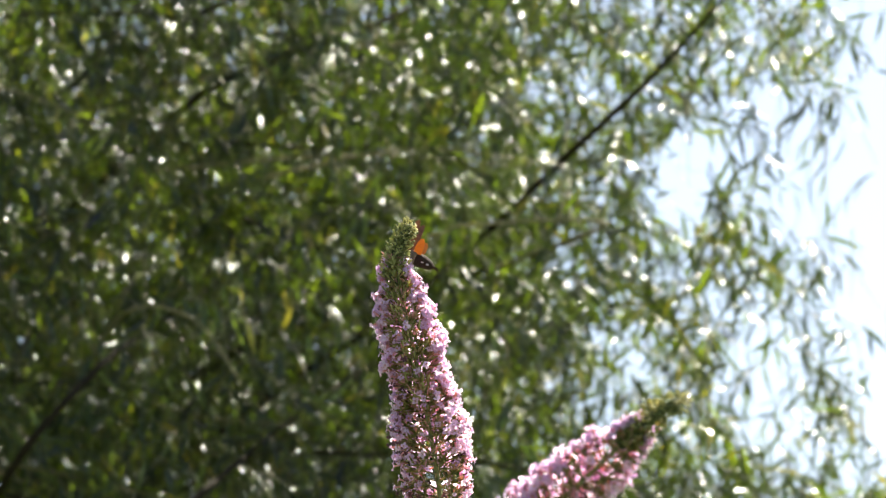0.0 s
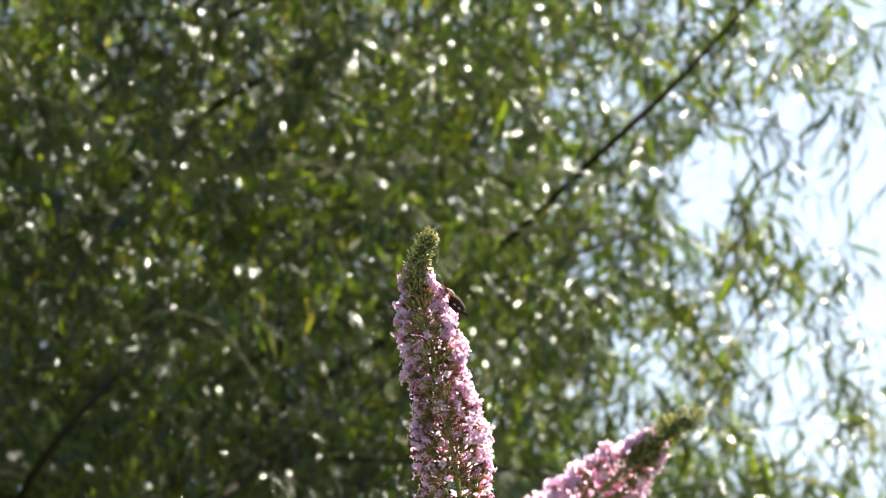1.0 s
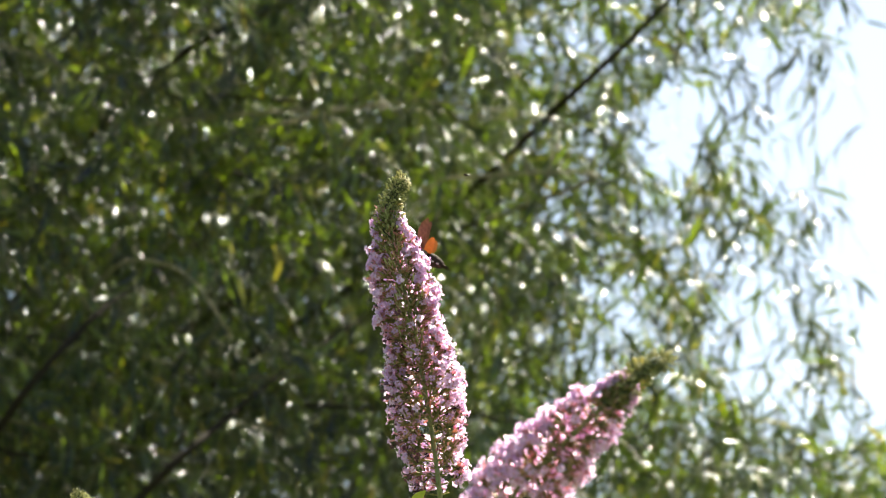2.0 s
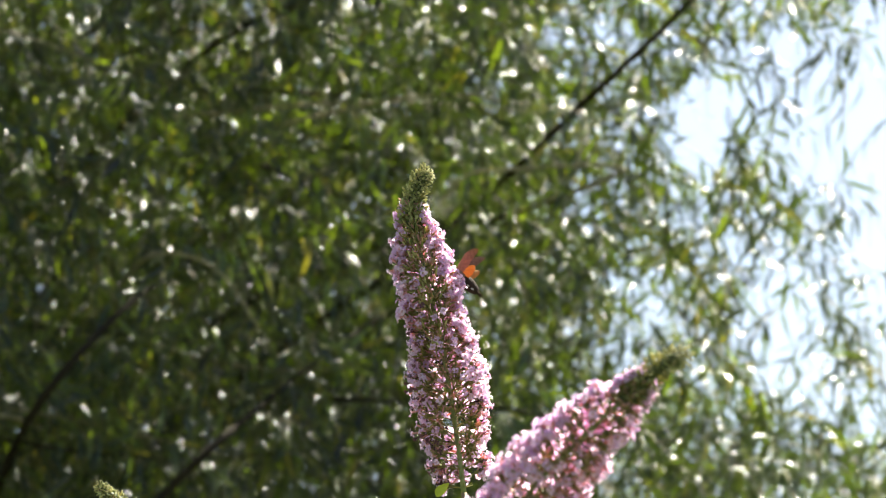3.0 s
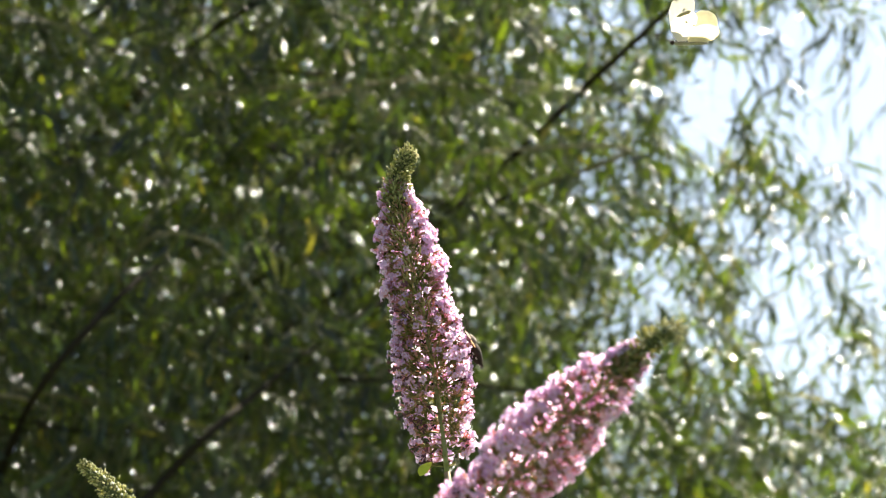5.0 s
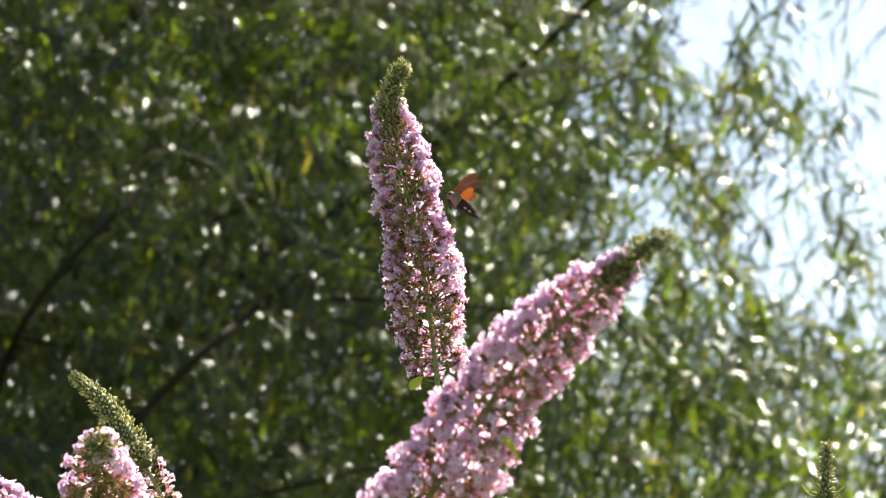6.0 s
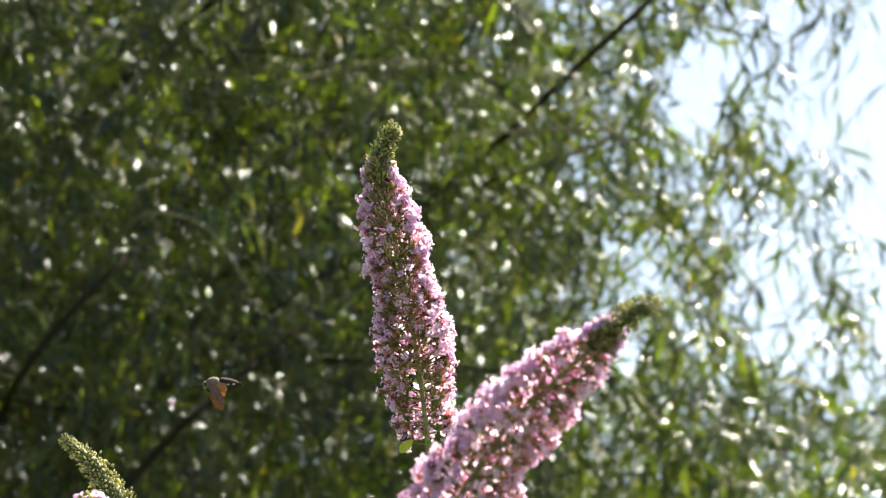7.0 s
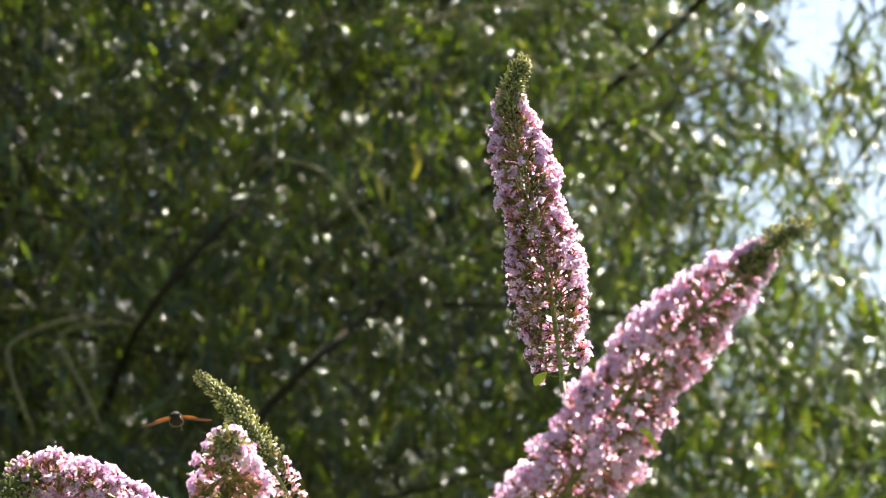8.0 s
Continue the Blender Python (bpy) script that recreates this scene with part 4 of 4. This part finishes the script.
def white_butterfly(label):
    t = thing("butterfly", (0, 0, 0), label, "butterfly", "white butterflies")
    put = lambda name, vf, mat, lab="": part(name, mesh_of(name, vf[0], vf[1], mat), mat, t, lab)
    put("body", spindle([(-0.0065, 0.0008, 0), (-0.005, 0.0014, 0), (-0.002, 0.0017, 0), (0.001, 0.0015, 0), (0.003, 0.0011, 0), (0.008, 0.0012, 0), (0.013, 0.0008, 0), (0.0145, 0.0004, 0)]), M_WINGBODY, "slim grey furry body")
    put("head", blob((-0.0072, 0, 0.0002), 0.0014), M_DARK, "small dark head")
    for s in (-1, 1):
        p = spline([(-0.008, s * 0.0005, 0.0008), (-0.013, s * 0.003, 0.003), (-0.017, s * 0.0045, 0.004)], 8)
        tube("antenna", p, [0.00018] * 7 + [0.0004, 0.0004], M_DARK, t, 5)
    wings = {}
    fore = [(0, -0.002, 0.003), (0.005, -0.0044, 0.0045), (0.012, -0.0062, 0.0070), (0.020, -0.0062, 0.0092), (0.026, -0.0040, 0.0095), (0.0300, -0.0004, 0.0080), (0.0322, 0.0028, 0.0056)]
    hind = [(0, 0.002, 0.013), (0.003, 0.002, 0.0175), (0.009, 0.0035, 0.0205), (0.014, 0.0045, 0.0205), (0.018, 0.0065, 0.0190), (0.0204, 0.0100, 0.0150)]
    tip = [(0.0262, -0.0036, -0.0010), (0.0282, -0.0019, 0.0016), (0.0300, -0.0005, 0.0050), (0.0323, 0.0028, 0.0056)]
    for s, key in ((-1, "r"), (1, "l")):
        f = part("forewing", wing_mesh("forewing", fore, s, M_WHITEWING), M_WHITEWING, t, "white forewing with a dark tip and spots")
        h = part("hindwing", wing_mesh("hindwing", hind, s, M_CREAMWING), M_CREAMWING, t, "cream-yellow hindwing")
        y0 = tip[0][0]
        g = wing_mesh("wing_tip", [(a - y0, b, c) for a, b, c in tip], s, M_WINGSPOT, 0.03, 6)
        q = part("wing_tip", g, M_WINGSPOT, f, "sooty dark wing tip")
        q.matrix_basis = Matrix.Translation((0, s * y0, 0)) @ Matrix.Diagonal((1, 1, 5, 1))
        for cx, cy in ((0.0030, 0.0205), (0.0075, 0.0170)):
            part("wing_spot", mesh_of("wing_spot", *blob((cx, s * cy, 0.0002), 0.0009, (1, 1, 0.35), 6, 8), M_WINGSPOT), M_WINGSPOT, f, "dark round spot")
        wings[key] = (f, h)
    return t, wings


def small_fly():
    t = thing("fly", (0, 0, 0), "tiny dark fly with pale wings in flight", "fly")
    part("body", mesh_of("body", *spindle([(-0.002, 0.0003, 0), (-0.0015, 0.0007, 0), (0, 0.0008, 0), (0.0015, 0.0006, 0), (0.0024, 0.0002, 0)], 8), M_DARK), M_DARK, t)
    for s in (-1, 1):
        part("wing", wing_mesh("wing", [(0, -0.0003, 0.0004), (0.0012, -0.0004, 0.0009), (0.0026, 0.0002, 0.0008)], s, M_GLASSWING, n=6), M_GLASSWING, t, "clear pale wing")
    return t


moth, moth_wings = hawk_moth()
butterfly_1, wings_1 = white_butterfly("white butterfly with dark wing tips, fluttering past the bush")
butterfly_2, wings_2 = white_butterfly("cream-white butterfly with dark wing tips, circling the flower spike")
fly = small_fly()


# ---- movements ----
def flap(wings, rows, fore_at, hind_at, sweep_fore=0.0, sweep_hind=0.0):
    """rows: seconds, degrees by which the wings are raised, degrees by which the forewings are swept forward."""
    for key, s in (("r", -1), ("l", 1)):
        f, h = wings[key]
        walk(f, [(t, Matrix.Translation((fore_at[0], s * fore_at[1], fore_at[2])) @ pose(0, 0, 0, s * a, 0, 0) @ pose(0, 0, 0, 0, 0, s * (sw + sweep_fore))) for t, a, sw in rows])
        walk(h, [(t, Matrix.Translation((hind_at[0], s * hind_at[1], hind_at[2])) @ pose(0, 0, 0, s * a * 0.94, 0, 0) @ pose(0, 0, 0, 0, 0, s * (sw * 0.6 + sweep_hind))) for t, a, sw in rows])


# seconds, place, turn in degrees, wings raised, wings swept
MOTH = [
    (0.0, 0.0023, 3.012, 2.2638, 0, 25, -10, 75, 15),
    (0.1, 0.0022, 3.012, 2.2601, 0, 15, -10, 5, 0),
    (0.2, 0.0008, 3.012, 2.2603, 0, 25, -10, 5, 0),
    (0.3, 0.0034, 3.012, 2.2566, 0, 20, -10, 80, 20),
    (0.4, 0.0058, 3.012, 2.2541, 0, 30, -10, 80, 20),
    (0.5, 0.0074, 3.012, 2.249, 0, 40, -10, 12, 20),
    (0.6, 0.0084, 3.012, 2.2503, 0, 35, -10, 15, 30),
    (0.7, 0.01, 3.012, 2.2487, 0, 50, -10, 78, 20),
    (0.8, 0.0135, 3.012, 2.2401, 0, 62, -10, 78, 2),
    (0.9, 0.0136, 3.012, 2.2443, 0, 50, -10, 20, 0),
    (1.0, 0.0104, 3.012, 2.2446, 0, 42, -10, 0, 0),
    (1.1, 0.0086, 3.012, 2.2457, 0, 45, -10, 75, 45),
    (1.2, 0.0106, 3.012, 2.2401, 0, 55, -10, 78, 20),
    (1.3, 0.0132, 3.012, 2.2402, 0, 30, -10, 15, 40),
    (1.4, 0.0149, 3.012, 2.2384, 0, 40, -10, 75, 45),
    (1.5, 0.0144, 3.012, 2.2374, 0, 38, -10, 4, 0),
    (1.6, 0.0167, 3.012, 2.2341, 0, 25, -10, 15, 40),
    (1.7, 0.0162, 3.012, 2.2336, 0, 20, -10, 65, 0),
    (1.8, 0.0141, 3.012, 2.2345, 0, 30, -10, 70, 0),
    (1.9, 0.0154, 3.012, 2.2356, 0, 35, -10, 78, 35),
    (2.0, 0.0126, 3.012, 2.2356, 0, 25, -10, 82, 20),
    (2.1, 0.0112, 3.012, 2.2284, 0, 35, -10, 5, 0),
    (2.2, 0.0144, 3.012, 2.2291, 0, 35, -10, -5, 0),
    (2.5, 0.0156, 3.012, 2.2238, 0, 35, -10, 60, 2),
    (2.75, 0.0193, 3.012, 2.2195, 0, 40, -10, 0, 0),
    (3.0, 0.0208, 3.012, 2.2172, 0, 40, -10, 60, 2),
    (3.3, 0.0156, 3.012, 2.2168, 0, 45, -10, -5, 0),
    (3.4, 0.016, 3.012, 2.2155, 0, 50, -10, -5, 0),
    (3.5, 0.0181, 3.012, 2.2131, 0, 60, -10, 70, -5),
    (3.6, 0.0185, 3.012, 2.2092, 0, 65, -10, 72, 0),
    (3.7, 0.0182, 3.012, 2.2156, 0, 45, -10, -5, 0),
    (3.8, 0.0158, 3.012, 2.2159, 0, 40, -10, 10, 30),
    (3.9, 0.0162, 3.012, 2.2219, 0, 45, -10, 75, 35),
    (4.0, 0.0156, 3.012, 2.2253, 0, 50, -10, -5, 0),
    (4.1, 0.0146, 3.012, 2.2205, 0, 55, -10, 75, 15),
    (4.2, 0.0153, 3.014, 2.2164, 0, 55, -10, 70, 5),
    (4.5, 0.02, 3.014, 2.2013, 0, 55, -10, 0, 0),
    (4.75, 0.0275, 3.014, 2.1793, 0, 55, -10, 60, 0),
    (5.0, 0.0355, 3.014, 2.1638, 0, 60, -10, 0, 0),
    (5.3, 0.0419, 3.014, 2.1513, 0, 70, -10, 0, 0),
    (5.4, 0.0399, 3.014, 2.1567, 0, 70, -10, 0, 0),
    (5.5, 0.0298, 3.028, 2.1582, 0, 70, -10, 65, -5),
    (5.6, 0.0484, 3.005, 2.172, 0, 45, 15, 70, 20),
    (5.7, 0.0563, 3.0, 2.1871, 0, 40, 0, 10, 0),
    (5.8, 0.0502, 3.0, 2.2039, 0, 35, -20, -50, 0),
    (5.9, 0.0376, 3.005, 2.1984, 0, 45, -10, 75, 15),
    (6.0, 0.0334, 3.005, 2.1981, 0, 38, -10, 65, -5),
    (6.1, 0.0355, 3.005, 2.2012, 0, 45, -10, 12, 30),
    (6.2, 0.041, 3.005, 2.1997, 0, 38, -10, -40, 2),
    (6.3, 0.0436, 3.005, 2.2048, 0, 45, 0, 75, 25),
    (6.4, 0.0366, 3.005, 2.1975, 0, 42, -10, 68, 0),
    (6.5, 0.0325, 3.005, 2.1963, 0, 38, -10, 10, 0),
    (6.6, 0.0304, 3.01, 2.2076, 0, 50, -10, 10, 2),
    (6.7, 0.0225, 3.02, 2.2277, 0, 60, -20, 72, 20),
    (6.8, -0.0256, 3.02, 2.2187, 0, 20, -60, 30, 20),
    (6.9, -0.0504, 3.0, 2.182, 0, -5, -25, 20, 0),
    (7.0, -0.1052, 2.99, 2.1208, 0, -5, 5, -62, -10),
    (7.1, -0.1371, 2.99, 2.0984, 10, -5, 40, 30, 0),
    (7.2, -0.1658, 2.99, 2.0825, 0, 0, 30, 10, 0),
    (7.3, -0.1936, 2.98, 2.0696, 0, 10, 20, 50, 0),
    (7.4, -0.2102, 2.98, 2.0501, 0, 10, 20, 15, 0),
    (7.5, -0.2251, 2.98, 2.0379, 0, 5, -20, 10, 0),
    (7.6, -0.2137, 2.98, 2.0355, 0, 10, -40, 15, 0),
    (7.7, -0.2158, 2.98, 2.0342, 0, 5, -55, 10, 0),
    (7.8, -0.21, 2.97, 2.0309, 0, 0, -65, 15, 0),
    (7.9, -0.2197, 2.97, 2.0433, 10, -5, -75, 20, 0),
    (8.0, -0.2076, 2.96, 2.055, 5, -6, -90, -14, -5),
]
BUTTERFLY_1 = [
    (0.0, 0.9, 2.6, 2.45, 0, 0, 0, 30, 2),
    (1.5, 0.8, 2.7, 2.4, 0, 0, 10, -30, 2),
    (3.0, 0.45, 2.9, 2.36, 10, 0, 10, 30, 2),
    (3.3, 0.2907, 2.95, 2.2782, 20, 10, 20, 40, 2),
    (3.4, 0.1947, 2.95, 2.2745, 30, 0, 20, 10, 2),
    (3.5, 0.1127, 2.95, 2.264, 8, 8, -25, -34, 8),
    (3.6, 0.063, 2.89, 2.3385, 74, 30, -29, 58, -9),
    (3.7, -0.0369, 2.95, 2.4034, -10, 0, 10, 0, 2),
    (3.8, -0.1436, 2.95, 2.3179, 10, 10, 0, -65, 2),
    (3.9, -0.232, 2.93, 2.2215, 70, -30, 10, 20, 2),
    (4.0, -0.3047, 2.93, 2.1968, 40, -10, 10, 30, 2),
    (4.5, -0.6, 2.9, 2.2, 20, 0, 10, -20, 2),
    (6.0, -0.9, 2.7, 2.3, 0, 0, 30, 30, 2),
    (8.0, -1.2, 2.6, 2.3, 0, 0, 30, -20, 2),
]
BUTTERFLY_2 = [
    (0.0, 1.2, 3.3, 2.5, 0, 0, 0, 30, 2),
    (2.0, 0.9, 3.2, 2.4, 20, 0, 0, -20, 2),
    (3.7, 0.55, 3.0, 2.42, 50, 0, 0, 30, 2),
    (4.0, 0.4024, 2.95, 2.3561, 60, 0, 0, -20, 2),
    (4.1, 0.3011, 2.95, 2.3304, 70, 0, 0, 30, 2),
    (4.2, 0.1723, 2.95, 2.2951, 86, 4, 0, -3, -3),
    (4.4, 0.176, 2.95, 2.3072, 50, 0, 20, -40, 2),
    (4.6, 0.1606, 2.95, 2.3348, 30, 0, 30, 50, 2),
    (4.8, 0.1787, 2.95, 2.3136, 30, 10, 10, -40, 2),
    (5.0, 0.1632, 2.95, 2.337, 30, 0, 0, 50, 2),
    (5.15, 0.1413, 2.95, 2.3122, 20, 0, 0, -30, 2),
    (5.3, 0.1085, 2.95, 2.3104, 15, 0, 20, 50, 2),
    (5.4, -0.0124, 2.99, 2.2899, 0, -20, 60, 62, 2),
    (5.5, -0.013, 3.03, 2.2158, -20, 6, 52, 8, 2),
    (5.6, 0.0061, 3.05, 2.0676, 20, 20, 60, 60, 2),
    (5.7, 0.0195, 3.05, 1.9886, 0, 0, 30, 20, 2),
    (6.1, 0.05, 3.3, 1.6, 0, 0, 0, -20, 2),
    (7.0, 0.2, 3.6, 1.5, 0, 0, 10, 30, 2),
    (8.0, 0.4, 3.9, 1.6, 0, 0, 20, -20, 2),
]
# seconds, place, heading
FLY = [
    (0.0, 0.7, 3.4, 1.9, 0),
    (1.0, 0.45, 3.2, 1.95, 0),
    (1.6, 0.152, 2.97, 2.1577, 0),
    (1.7, 0.1082, 2.97, 2.1952, 2),
    (1.8, 0.0924, 2.97, 2.2274, 20),
    (1.9, 0.0737, 2.97, 2.2276, 0),
    (2.0, 0.0371, 2.97, 2.2776, 30),
    (2.1, 0.002, 2.97, 2.3125, 2),
    (2.2, -0.0256, 2.97, 2.361, 2),
    (2.5, -0.15, 3.0, 2.5, 0),
    (5.0, -0.6, 3.2, 2.7, 0),
    (8.0, -0.9, 3.2, 2.6, 0),
]
# seconds, sideways lean in degrees, rise in metres
SWAY_B = [
    (0, 0.194, 0.0047),
    (0.5, 0.142, 0.0033),
    (1, 0.115, 0.0029),
    (1.5, -0.057, 0.0003),
    (2, 0.061, 0.0020),
    (3.5, 0.000, 0.0000),
    (4, 0.222, 0.0014),
    (5.5, 0.275, 0.0047),
    (6, 0.273, 0.0057),
    (6.5, 0.256, 0.0039),
    (7, 0.229, 0.0042),
    (7.5, 0.298, 0.0048),
    (8, 0.373, 0.0055),
]


def motions():
    walk(moth, [(t, pose(x, y, z, rx, ry, rz)) for t, x, y, z, rx, ry, rz, a, sw in MOTH])
    flap(moth_wings, [(r[0], r[7], r[8]) for r in MOTH], (-0.0048, 0.0026, 0.0026), (-0.0012, 0.0026, 0.0022))
    for who, wings, rows in ((butterfly_1, wings_1, BUTTERFLY_1), (butterfly_2, wings_2, BUTTERFLY_2)):
        walk(who, [(t, pose(x, y, z, rx, ry, rz)) for t, x, y, z, rx, ry, rz, a, sw in rows])
        flap(wings, [(r[0], r[7], r[8]) for r in rows], (-0.002, 0.0012, 0.0012), (0.0, 0.0012, 0.0008))
    walk(fly, [(t, pose(x, y, z, 0, 0, rz)) for t, x, y, z, rz in FLY])
    for who, rows in ((spike_b, SWAY_B),):
        base = Matrix.Translation(who.location)
        walk(who, [(t, base @ pose(0, 0, up, 0, lean, 0)) for t, lean, up in rows])


motions()
